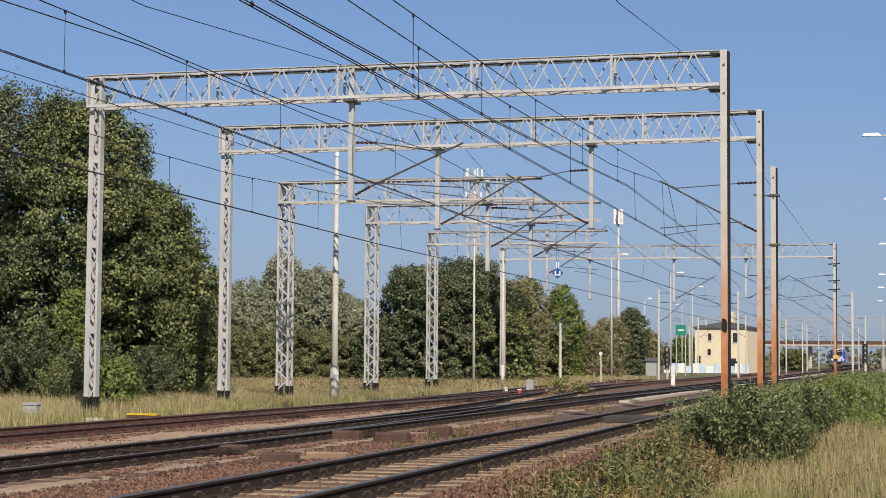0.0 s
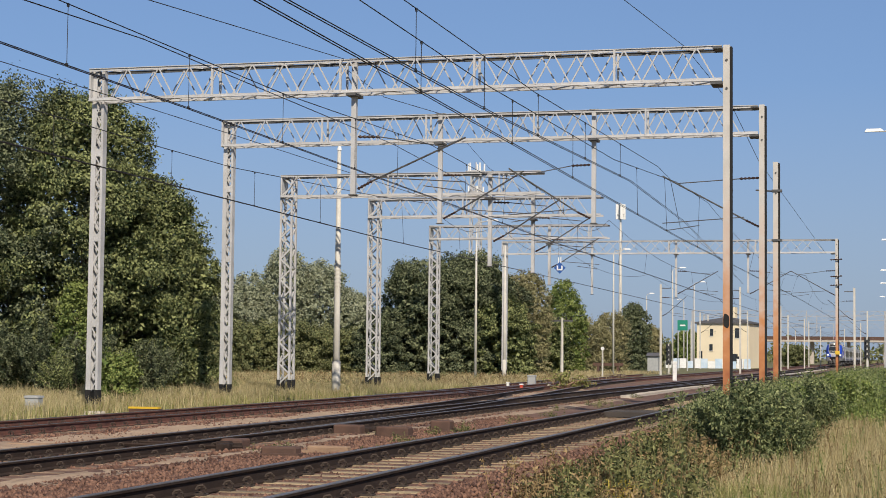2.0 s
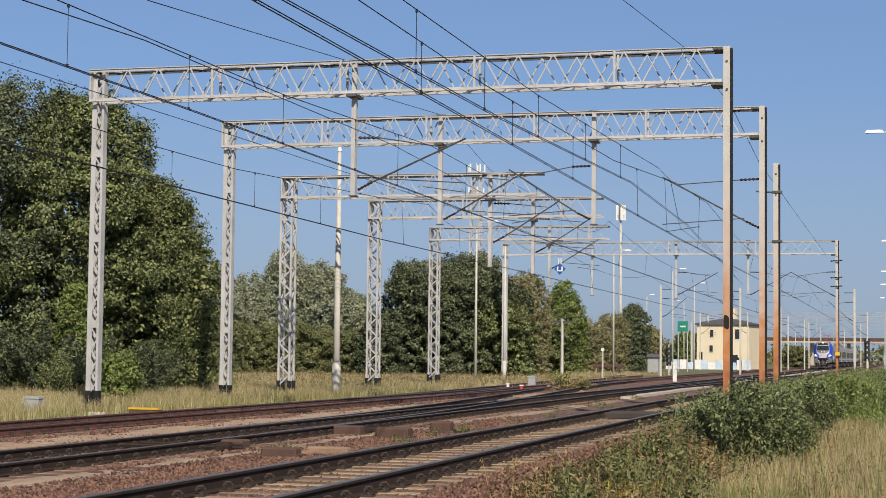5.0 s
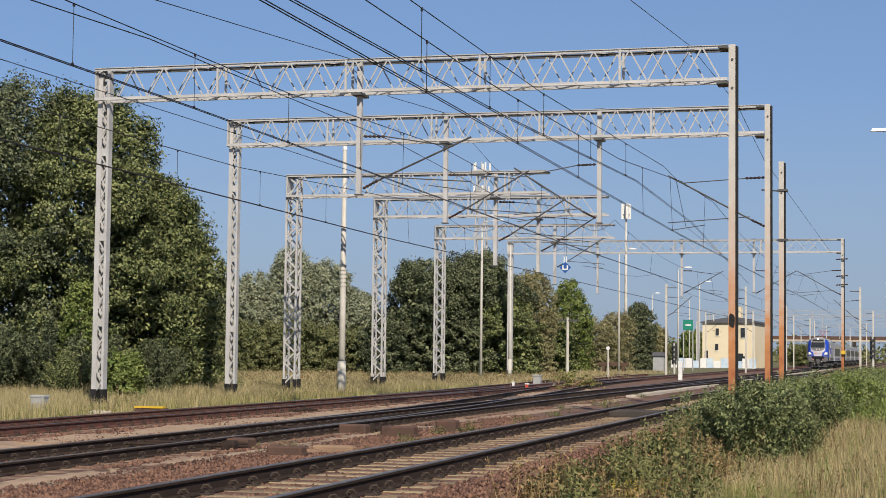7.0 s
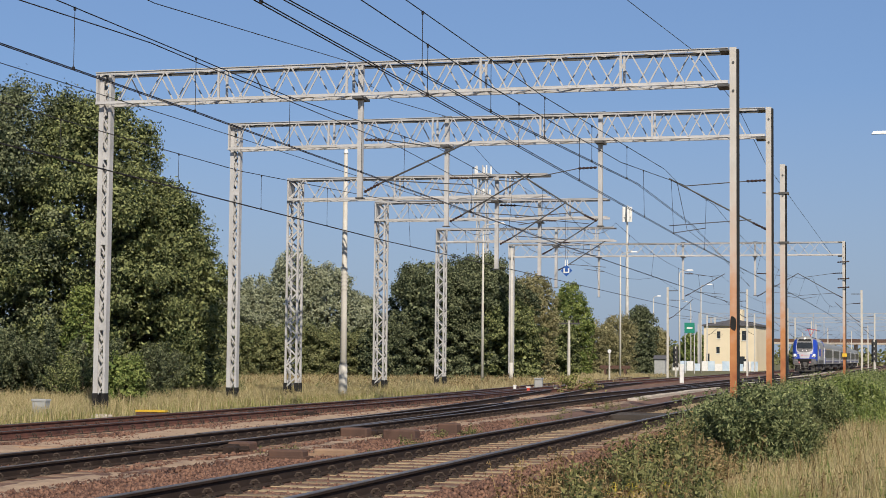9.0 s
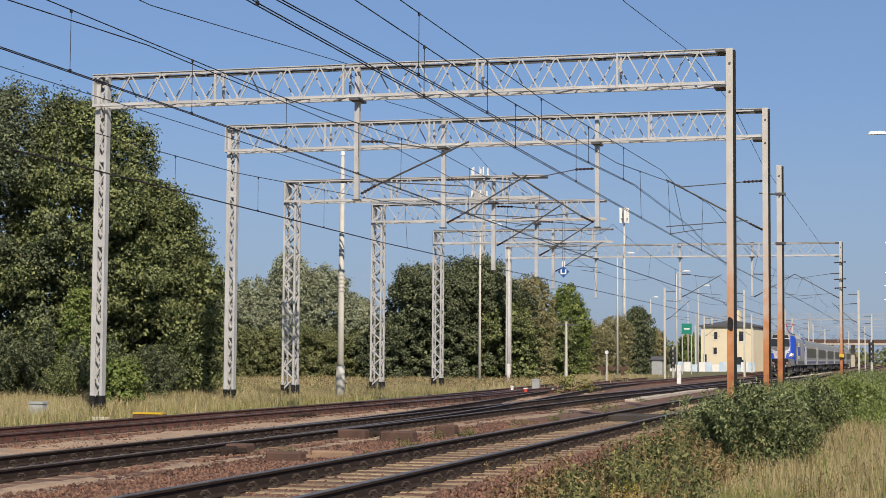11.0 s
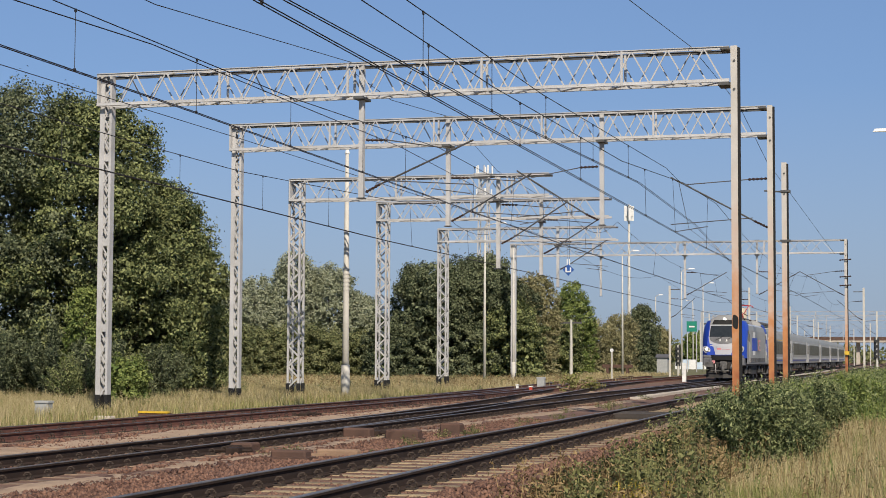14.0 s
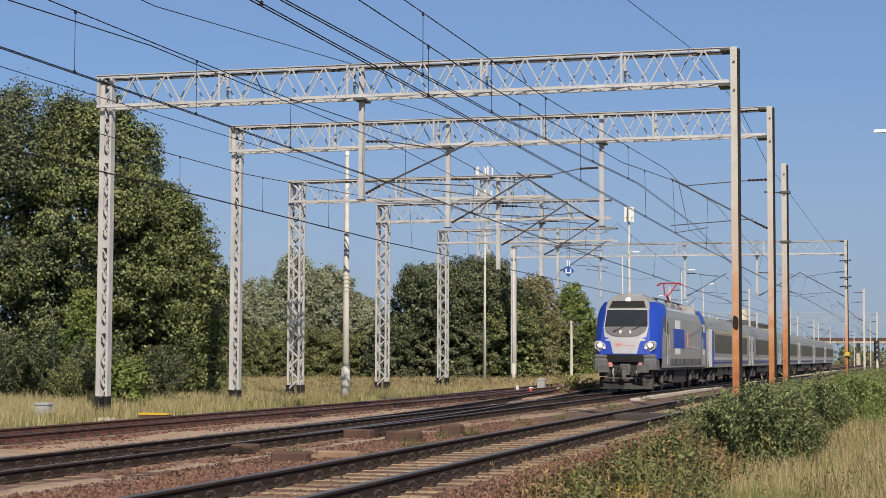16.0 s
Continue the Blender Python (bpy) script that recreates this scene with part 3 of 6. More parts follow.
lone_wire("thin dark feeder wire running up to a gantry", [(-14, 12, 7.95), (-14, 29.5, 8.01), (-14.9, 44.2, 9.41)])
lone_wire("thin dark wire strung along the gantry tops", [(-5.22, 14, 8.46), (-5.26, 32.4, 8.25), (-5.5, 44.2, 9.43), (-5.3, 49, 9.3), (-5.3, 55, 9.41), (-5.0, 62, 8.4), (-5, 118, 8.4)])
lone_wire("thin dark wire strung between gantry tops", [(-15.3, 44.2, 9.43), (-15.3, 49, 9.1), (-15.1, 55, 9.41), (-15.1, 62, 8.3), (-15.6, 72, 8.3), (-18, 88, 8.3)])

# the blue diamond sign hung below the wires
sg = thing("diamond_sign", "blue and white diamond railway sign hung on the wires", "railway sign", at=(-14.42,72.31,5.06))
part("plate", Shape().prism([(0, -0.26), (0.26, 0), (0, 0.26), (-0.26, 0)], -0.01, 0.01), BLUE, sg, "blue diamond plate")
part("mark", Shape().box(-0.13, -0.022, -0.11, 0.13, -0.012, -0.05).box(-0.13, -0.022, -0.05, -0.07, -0.012, 0.1).box(0.07, -0.022, -0.05, 0.13, -0.012, 0.1), WHITE, sg, "white bent bar")
for hx in (-0.05, 0.05):
    part("hook", Shape().box(hx - 0.02, -0.012, 0.2, hx + 0.02, 0.012, 0.48), WHITE, sg)
    part("hanging_wire", Shape().tube([(hx, 0, 0.48), (hx, 0, 7.34 - sg.location.z)], 0.006, 4), WIRE, sg)


# ---- trees and plants ----
def leaf_mat(name, a, b, t=0.14, vary=0.75):
    return mat(name, a, b, 0.6, 0, 0.6, 3.0, 0, island=vary, leafy=t)


OAK = leaf_mat("oak_leaf", (0.026, 0.039, 0.019), (0.20, 0.222, 0.125))
ALDER = leaf_mat("alder_leaf", (0.030, 0.047, 0.018), (0.26, 0.285, 0.12))
# willow leaves paler and flatter: distance haze is mixed into their colour
WILLOW = leaf_mat("hazed_willow_leaf", (0.22, 0.245, 0.155), (0.38, 0.40, 0.28), 0.30, 0.5)
OLIVE = leaf_mat("olive_hedge_leaf", (0.105, 0.125, 0.052), (0.22, 0.225, 0.105), 0.22, 0.6)
TAWNY = leaf_mat("tawny_olive_leaf", (0.17, 0.165, 0.080), (0.34, 0.31, 0.17), 0.25, 0.6)
FRESH = leaf_mat("fresh_green_leaf", (0.085, 0.125, 0.034), (0.235, 0.275, 0.085))
BUSH = leaf_mat("bush_leaf", (0.040, 0.062, 0.025), (0.27, 0.30, 0.14))
WEED = leaf_mat("weed_leaf", (0.028, 0.042, 0.015), (0.22, 0.22, 0.09))
BROWNED = leaf_mat("browned_weed_leaf", (0.09, 0.055, 0.026), (0.33, 0.24, 0.12))
DRY = leaf_mat("dry_grass", (0.34, 0.275, 0.135), (0.56, 0.47, 0.27), 0.35)
GRASS = leaf_mat("green_grass", (0.10, 0.15, 0.035), (0.24, 0.27, 0.085), 0.3)
PALE_GRASS = leaf_mat("pale_green_grass", (0.17, 0.19, 0.05), (0.38, 0.37, 0.15), 0.3)
BLOOM = leaf_mat("yellow_goldenrod", (0.50, 0.36, 0.03), (0.62, 0.50, 0.08))


def leaves(c, size, out=None, aspect=0.55):
    """Diamond leaves at the points c, turned at random, leaning towards the directions out."""
    n = len(c)
    nrm = rng.normal(size=(n, 3))
    if out is not None:
        nrm = nrm * 0.75 + out
    nrm[:, 2] += 0.35
    nrm /= np.linalg.norm(nrm, axis=1, keepdims=True)
    u = np.cross(nrm, rng.normal(size=(n, 3)))
    u /= np.linalg.norm(u, axis=1, keepdims=True) + 1e-9
    w = np.cross(nrm, u)
    s = (size * rng.uniform(0.6, 1.35, n))[:, None]
    bend = nrm * s * 0.18
    v = np.stack([c - u * s * 0.5 - bend, c + w * s * aspect * 0.5, c + u * s * 0.5 - bend, c - w * s * aspect * 0.5], 1)
    return v.reshape(-1, 3), np.arange(n * 4).reshape(n, 4)


def tree(label, x, y, height, radius, n, leaf, material, low=0.08, full=2.3, open_=0.12, seed=1, z0=GZ, name="tree", cat="tree"):
    """A tapered trunk, limbs, and a crown of leaf sprays set over an uneven envelope, with gaps between them."""
    r = np.random.default_rng(seed)
    t = thing(name, label, cat, at=(x, y, z0))
    ph = r.uniform(0, math.tau, 6)

    def envelope(u, a):
        p = np.clip(1.0 - np.abs((u - 0.38) / 0.63) ** full, 0.004, 1.0) ** (1.0 / full)
        k = 0.10 * np.cos(2 * a + ph[0] + 4 * u) + 0.09 * np.cos(3 * a + ph[1] - 7 * u) + 0.07 * np.cos(5 * a + ph[2] + 13 * u) + 0.06 * np.cos(4 * a + ph[3] - 21 * u)
        return radius * p * (0.92 + k)

    spray = max(0.14, 0.085 * radius + 0.13)
    count = int(1.5 * math.tau * radius * height * 0.8 / (math.pi * spray * spray))
    u, a = r.uniform(low, 0.985, count), r.uniform(0, math.tau, count)
    deep = np.clip(1.0 - np.abs(r.normal(0, 0.16, count)), 0.35, 1.0)
    rr = np.maximum(0.0, envelope(u, a) * deep - spray * 0.4) + r.uniform(-0.2, 0.55, count) * spray * (r.uniform(0, 1, count) < 0.4)
    cz = u * height * (1.0 - spray / height * 0.8) + r.normal(0, 0.25, count) * spray
    cs = np.stack([rr * np.cos(a), rr * np.sin(a), cz], -1)
    rs = spray * r.uniform(0.5, 1.3, count)
    tall = np.where(u > 0.75, r.uniform(0.9, 1.7, count), r.uniform(0.55, 0.95, count))
    which = r.choice(count, n, p=rs ** 2 / (rs ** 2).sum())
    d = r.normal(size=(n, 3))
    d[:, 2] += 0.25
    d /= np.linalg.norm(d, axis=1, keepdims=True)
    far_ = (r.uniform(0.0, 1.0, n) ** 0.5) * np.where(r.uniform(0, 1, n) < 0.10, 1.5, 1.0)
    c = cs[which] + d * (rs[which] * far_)[:, None] * np.stack([np.ones(n), np.ones(n), tall[which]], -1)
    c[:, 2] = np.maximum(c[:, 2], 0.05)
    out = d * 0.9
    out[:, 0] += np.cos(a[which]) * 0.4
    out[:, 1] += np.sin(a[which]) * 0.4
    v, f = leaves(c, leaf, out, 0.62)
    # shaded leaves of the inner crown
    m = int(n * open_)
    ui, ai = r.uniform(low, 0.86, m), r.uniform(0, math.tau, m)
    ri = envelope(ui, ai) * r.uniform(0.25, 0.78, m)
    v2, f2 = leaves(np.stack([ri * np.cos(ai), ri * np.sin(ai), ui * height], -1), leaf * 2.0, None, 0.7)
    part("crown", np_mesh("crown", np.concatenate([v, v2]), np.concatenate([f, f2 + len(v)]), 4), material, t)
    tr = max(0.03, height * 0.016)
    pts = [(0, 0, -0.2), (r.uniform(-1, 1) * 0.02 * height, 0, height * 0.3), (r.uniform(-1, 1) * 0.04 * height, r.uniform(-1, 1) * 0.04 * height, height * 0.8)]
    part("trunk", Shape().tube(pts, [tr * 1.25, tr * 0.9, tr * 0.2], 8), BARK, t, smooth=True)
    for k in r.choice(count, min(12, count), replace=False):
        e = cs[k] * (0.85, 0.85, 0.97)
        zb = min(height * 0.6, max(height * 0.1, e[2] * 0.5))
        part("limb", Shape().tube([(0, 0, zb), (e[0] * 0.5, e[1] * 0.5, zb + (e[2] - zb) * 0.4), tuple(e)], [tr * 0.42, tr * 0.24, tr * 0.05], 6), BARK, t)
    return t


def blades(n, x0, x1, y0, y1, h0, h1, width, zf=ground_height, clump=0.0, grow=None):
    """Leaning grass blades in two tapering pieces."""
    x, y = rng.uniform(x0, x1, n), rng.uniform(y0, y1, n)
    if clump:
        k = max(1, n // 14)
        cx, cy = rng.uniform(x0, x1, k), rng.uniform(y0, y1, k)
        i = rng.integers(0, k, n)
        x, y = cx[i] + rng.normal(0, clump, n), cy[i] + rng.normal(0, clump, n)
    z = np.array([zf(a, b) for a, b in zip(x, y)]) - 0.03
    h = rng.uniform(h0, h1, n)
    if grow is not None:
        h = h * np.array([grow(a, b) for a, b in zip(x, y)])
    a = rng.uniform(0, math.tau, n)
    lean = rng.uniform(0.05, 0.75, n) * h
    dx, dy = np.cos(a), np.sin(a)
    wx, wy = -dy * width / 2, dx * width / 2
    v = np.empty((n, 5, 3))
    v[:, 0] = np.stack([x - wx, y - wy, z], -1)
    v[:, 1] = np.stack([x + wx, y + wy, z], -1)
    v[:, 2] = np.stack([x + dx * lean * 0.35 + wx * 0.8, y + dy * lean * 0.35 + wy * 0.8, z + h * 0.6], -1)
    v[:, 3] = np.stack([x + dx * lean * 0.35 - wx * 0.8, y + dy * lean * 0.35 - wy * 0.8, z + h * 0.6], -1)
    v[:, 4] = np.stack([x + dx * lean, y + dy * lean, z + h], -1)
    i = np.arange(n)[:, None] * 5
    tri = np.concatenate([i + np.array([0, 1, 2]), i + np.array([0, 2, 3]), i + np.array([3, 2, 4])], 0)
    return np_mesh("grass", v.reshape(-1, 3), tri, 3)


def weeds(n, x0, x1, y0, y1, h0, h1, per, leaf, zf=ground_height, grow=None, spread=0.10, knots=0, reach=0.22):
    """Leafy upright stems: leaves up each stem, and the stems themselves as thin blades."""
    x, y = rng.uniform(x0, x1, n), rng.uniform(y0, y1, n)
    h = rng.uniform(h0, h1, n)
    if knots:
        pick = rng.integers(0, knots, n)
        x = rng.uniform(x0, x1, knots)[pick] + rng.normal(0, reach, n)
        y = rng.uniform(y0, y1, knots)[pick] + rng.normal(0, reach * 1.4, n)
        h = h * rng.uniform(0.55, 1.15, knots)[pick]
    if grow is not None:
        h = h * np.array([grow(a, b) for a, b in zip(x, y)])
    z = np.array([zf(a, b) for a, b in zip(x, y)])
    lx, ly = rng.normal(0, 0.13, n) * h, rng.normal(0, 0.13, n) * h
    u = rng.uniform(0.12, 1.0, (n, per))
    sp = spread * (1.15 - u * 0.75)
    c = np.stack([x[:, None] + lx[:, None] * u + rng.normal(0, 1, (n, per)) * sp, y[:, None] + ly[:, None] * u + rng.normal(0, 1, (n, per)) * sp, z[:, None] + h[:, None] * u], -1).reshape(-1, 3)
    v, f = leaves(c, leaf, None, 0.34)
    w = 0.006
    sv = np.stack([np.stack([x - w, y, z - 0.05], -1), np.stack([x + w, y, z - 0.05], -1), np.stack([x + lx + w * 0.3, y + ly, z + h], -1), np.stack([x + lx - w * 0.3, y + ly, z + h], -1)], 1).reshape(-1, 3)
    sf = np.arange(n * 4).reshape(n, 4) + len(v)
    return np_mesh("weeds", np.concatenate([v, sv]), np.concatenate([f, sf]), 4)


tree("large leafy dark green tree with dense foliage down to the grass", -30.92, 60.05, 12.2, 4.3, 90000, 0.125, ALDER, 0.03, 1.75, 0.06, 3)
tree("big dense dark green tree beside the line", -33.62, 59.82, 12.45, 4.7, 80000, 0.125, OAK, 0.03, 2.2, 0.05, 5)
tree("broad leafy tree at the field edge", -36.36, 58.54, 12.0, 4.6, 34000, 0.135, OAK, 0.03, 2.2, 0.10, 6)
tree("lower leafy green tree leaning out of the grove", -29.0, 62.58, 8.6, 3.1, 40000, 0.12, ALDER, 0.03, 1.9, 0.12, 9)
tree("pale yellow-green small tree at the grove's edge", -32.69, 74.12, 7.38, 1.5, 9000, 0.13, OLIVE, 0.03, 2.0, 0.12, 10)
tree("small fresh green shrub at the foot of the trees", -24.23, 49.43, 1.65, 0.85, 6000, 0.085, FRESH, 0.04, 2.2, 0.12, 12, name="shrub", cat="shrub")
tree("young yellow-green sapling among darker trees", -29.38, 56.4, 4.3, 0.95, 5200, 0.10, FRESH, 0.35, 2.2, 0.04, 13)
for i, (words, args) in enumerate([
        ("grey-green willow behind the meadow", (-54.38, 128.42, 7.8, 3.4)),
        ("pale grey-green willow with feathery top", (-53.43, 132.84, 8.4, 3.2)),
        ("tall pale willow behind the meadow", (-51.64, 137.50, 11.0, 3.2)),
        ("rounded grey-green willow tree", (-48.57, 138.35, 9.9, 3.2)),
        ("low willow at the meadow's end", (-45.11, 137.23, 6.9, 2.6)),
        ("hazy green tree beyond the big tree", (-57.43, 129.65, 10.9, 3.0))]):
    tree(words, *args, 21000, 0.19, WILLOW, 0.02, 1.9, 0.15, 21 + i)
for i, (x, y, h, r) in enumerate([(-47.09, 113.80, 3.9, 2.8), (-45.06, 116.45, 4.1, 2.9), (-42.25, 117.23, 3.9, 2.8), (-39.65, 117.95, 3.6, 2.6), (-48.65, 111.29, 4.0, 2.6)]):
    tree("olive-green hedge shrub along the meadow", x, y, h, r, 15000, 0.15, OLIVE, 0.02, 2.6, 0.2, 41 + i, name="shrub", cat="shrub")
tree("dense dark green rounded oak", -34.3, 119.6, 8.75, 3.5, 56000, 0.165, OAK, 0.01, 2.6, 0.15, 51)
tree("wide dark green oak with a rounded crown", -31.3, 122.34, 9.25, 4.5, 76000, 0.165, OAK, 0.01, 2.4, 0.15, 52)
tree("dark green young oak between the larger ones", -36.6, 116.5, 4.6, 2.0, 14000, 0.15, OAK, 0.01, 2.2, 0.15, 63)
tree("dark green oak at the group's edge", -28.42, 121.07, 6.0, 2.8, 32000, 0.165, ALDER, 0.01, 2.2, 0.15, 53)
tree("paler tawny tree behind the oaks", -28.77, 130.34, 8.5, 2.5, 17000, 0.17, TAWNY, 0.05, 2.2, 0.15, 54)
tree("bright green tree with an open crown", -29.19, 147.90, 8.5, 2.4, 15000, 0.18, FRESH, 0.05, 2.0, 0.10, 55)
tree("green leafy tree at the end of the grove", -29.69, 143.60, 5.34, 2.4, 15000, 0.18, ALDER, 0.02, 2.2, 0.15, 56)
tree("olive shrub beside the siding", -30.17, 168.43, 5.6, 2.5, 12000, 0.16, TAWNY, 0.01, 2.2, 0.15, 57, name="shrub", cat="shrub")
tree("brownish-green shrub beside the siding", -29.36, 174.89, 6.4, 2.3, 10000, 0.16, TAWNY, 0.01, 2.2, 0.15, 58, name="shrub", cat="shrub")
tree("green rounded tree near the station", -30.84, 199.44, 8.1, 2.3, 15000, 0.20, OAK, 0.02, 2.2, 0.15, 59)
tree("small olive tree near the station", -29.43, 205.04, 5.48, 1.7, 10000, 0.20, TAWNY, 0.02, 2.2, 0.15, 60)
tree("light green bush beyond the station", -40.75, 331.90, 6.71, 3.6, 7000, 0.40, FRESH, 0.03, 2.2, 0.15, 61, name="shrub", cat="shrub")
tree("dull green bush beside the far tracks", -20.78, 347.85, 4.44, 3.2, 6000, 0.40, OLIVE, 0.03, 2.2, 0.15, 62, name="shrub", cat="shrub")

# a low wooded skyline far away
far = []
r2 = np.random.default_rng(77)
for k in range(900):
    a = radians(r2.uniform(-24, 45))
    d = r2.uniform(560, 640)
    far.append((-math.sin(a) * d, math.cos(a) * d, GZ + abs(r2.normal(0, 1)) * 1.6 + r2.uniform(0, 3.0)))
far = np.repeat(np.array(far), 26, 0) + r2.normal(0, 1.5, (900 * 26, 3))
far[:, 2] = np.maximum(far[:, 2], GZ + 0.2)
fv, ff = leaves(far, 1.6)
single("distant_woods", np_mesh("distant_woods", fv, ff, 4), OLIVE, "low dull green woods along the horizon", "woods", kind="stuff")

# meadow grass left of the line
single("meadow_grass", blades(80000, -36, -20.2, 33, 75, 0.10, 0.55, 0.012, clump=0.3), DRY, "tall dry straw-coloured meadow grass", "grass", kind="stuff")
single("meadow_grass", blades(60000, -52, -20.6, 72, 128, 0.12, 0.50, 0.022, clump=0.5), DRY, "dry pale grass of the far meadow", "grass", kind="stuff")
single("meadow_grass", blades(44000, -36, -19.9, 33, 80, 0.08, 0.42, 0.014, clump=0.45), PALE_GRASS, "green grass under the dry stalks", "grass", kind="stuff")
single("meadow_grass", blades(20000, -46, -22.5, 100, 170, 0.12, 0.42, 0.04, lambda x, y: GZ, 0.4), DRY, "dry grass beside the sidings", "grass", kind="stuff")
single("weeds", weeds(900, -34, -21, 36, 75, 0.3, 0.75, 26, 0.04, spread=0.06, knots=90), DRY, "dry seeding stalks in the meadow", "weeds", kind="stuff")
single("weeds", weeds(260, -34, -24.5, 52, 64, 0.3, 0.9, 34, 0.07, spread=0.14, knots=22), OLIVE, "olive-green weeds below the trees", "weeds", kind="stuff")
single("weeds", weeds(1500, -46, -21.5, 74, 118, 0.25, 0.65, 16, 0.09, spread=0.12, knots=160, reach=0.5), BROWNED, "withered brown weeds across the meadow", "weeds", kind="stuff")
single("weeds", weeds(900, -46, -21.5, 72, 118, 0.2, 0.55, 18, 0.09, spread=0.12, knots=110, reach=0.5), OLIVE, "grey-green weeds across the meadow", "weeds", kind="stuff")
# verge on the camera's side
rise = lambda x, y: 1.0 + max(0.0, min(1.0, (y - 24) / 30)) * 0.7
single("verge_grass", blades(95000, -3.0, 5.0, 12, 42, 0.06, 0.46, 0.007, clump=0.2), DRY, "tall dry grass on the verge", "grass", kind="stuff")
single("verge_grass", blades(34000, -3.05, 5.0, 12, 60, 0.06, 0.32, 0.009, clump=0.16), GRASS, "green grass on the verge", "grass", kind="stuff")
single("verge_grass", blades(30000, -3.6, 9.0, 42, 130, 0.5, 1.15, 0.030, clump=0.25), GRASS, "tall green grass along the far verge", "grass", kind="stuff")
single("weeds", weeds(2000, -3.4, 6.0, 40, 120, 0.7, 1.35, 26, 0.10, spread=0.16), BUSH, "tall green weeds along the verge", "weeds", kind="stuff")
single("weeds", weeds(640, -3.5, -2.2, 15.0, 34, 0.35, 0.85, 44, 0.070, spread=0.085, knots=110, reach=0.20), WEED, "leafy grey-green weeds at the ballast edge", "weeds", kind="stuff")
single("weeds", weeds(850, -3.75, -2.3, 15.5, 34, 0.25, 0.76, 36, 0.056, spread=0.07, knots=80, reach=0.2), BROWNED, "withered brown weeds at the ballast edge", "weeds", kind="stuff")
single("weeds", weeds(1700, -3.0, 6.0, 38, 110, 0.6, 1.25, 26, 0.10, spread=0.16), FRESH, "bright green weeds along the far verge", "weeds", kind="stuff")
single("weeds", weeds(900, -4.5, -3.2, 32, 62, 0.6, 1.1, 40, 0.075, spread=0.12), BUSH, "tall weeds around the gantry foot", "weeds", kind="stuff")
single("weeds", weeds(260, -10.5, -8.2, 26, 75, 0.06, 0.22, 20, 0.045, lambda x, y: -0.47, spread=0.07, knots=26, reach=0.16), WEED, "small weeds growing in the ballast", "weeds", kind="stuff")
single("goldenrod", weeds(24, -2.79, -2.45, 16.26, 17.26, 0.34, 0.50, 110, 0.018, spread=0.045), BLOOM, "yellow flowering goldenrod among the weeds", "flowers", kind="stuff")


def bush(label, x, y, h, r, n, leaf, seed, material=BUSH):
    """Many leafy stems fanning out from the ground."""
    g = np.random.default_rng(seed)
    t = thing("bush", label, "bush", at=(x, y, GZ))
    cs, ds = [], []
    stems = 46
    for k in range(stems):
        a, tilt = g.uniform(0, math.tau), g.uniform(0.0, 1.0) ** 0.7
        hh = h * (1.0 - 0.38 * tilt) * g.uniform(0.8, 1.1)
        e = np.array([math.cos(a) * r * tilt, math.sin(a) * r * tilt, hh])
        m_ = n // stems
        u = g.uniform(0.1, 1.0, m_)[:, None] ** 0.8
        p = e * np.concatenate([u, u, u ** 0.85], 1) + g.normal(0, 1, (m_, 3)) * 0.11 * (1.1 - u * 0.75)
        cs.append(p)
        if k < 16:
            part("stem", Shape().tube([(0, 0, -0.1), tuple(e * (0.5, 0.5, 0.6)), tuple(e)], [0.014, 0.010, 0.003], 5), BARK, t)
    c = np.concatenate(cs)
    c[:, 2] = np.maximum(c[:, 2], 0.02)
    v, f = leaves(c, leaf, None, 0.34)
    part("foliage", np_mesh("foliage", v, f, 4), material, t)
    return t


single("weeds", weeds(380, -2.4, 4.0, 14, 40, 0.2, 0.5, 20, 0.04, spread=0.05), FRESH, "fresh light green weeds in the verge grass", "weeds", kind="stuff")
single("weeds", weeds(500, -2.6, 4.0, 14, 40, 0.25, 0.6, 24, 0.035, spread=0.05), BROWNED, "brown seeding weeds in the verge grass", "weeds", kind="stuff")
single("verge_grass", blades(14000, -2.0, -0.95, 15.6, 19.8, 0.10, 0.34, 0.007, clump=0.16), PALE_GRASS, "fresh pale green clump of grass on the verge", "grass", kind="stuff")
bush("low leafy scrub under the big tree", -31.27, 54.23, 2.6, 1.7, 9000, 0.13, 101, OAK)
bush("low leafy scrub under the big tree", -29.46, 54.22, 2.9, 1.8, 10000, 0.13, 102, OAK)
bush("low leafy scrub under the big tree", -27.88, 55.70, 2.4, 1.5, 7000, 0.12, 103, OAK)
bush("low leafy scrub under the big tree", -26.85, 57.54, 2.2, 1.5, 7000, 0.12, 104, OAK)
bush("dark green young scrub at the field edge", -28.07, 53.04, 1.7, 1.1, 3500, 0.11, 105, ALDER)
bush("dense leafy green bush beside the ballast", -2.13, 24.89, 1.45, 0.85, 21000, 0.068, 90)
bush("leafy green bush beside the track", -2.77, 26.27, 1.18, 0.55, 9000, 0.065, 91)
bush("rounded green bush on the verge", -1.76, 26.03, 1.15, 0.5, 10000, 0.055, 92)
bush("grey-green weedy bush at the ballast edge", -2.95, 21.02, 0.80, 0.6, 9000, 0.050, 93, WEED)
bush("straggling weedy bush at the ballast edge", -3.33, 19.35, 0.62, 0.5, 7000, 0.046, 94, WEED)
bush("low weedy bush at the ballast edge", -3.73, 18.52, 0.42, 0.42, 5000, 0.046, 95, WEED)
bush("green bush farther along the verge", -1.75, 34.88, 1.35, 0.8, 12000, 0.070, 96)
bush("green bush along the verge", -1.48, 45.35, 1.45, 0.9, 11000, 0.085, 97, FRESH)
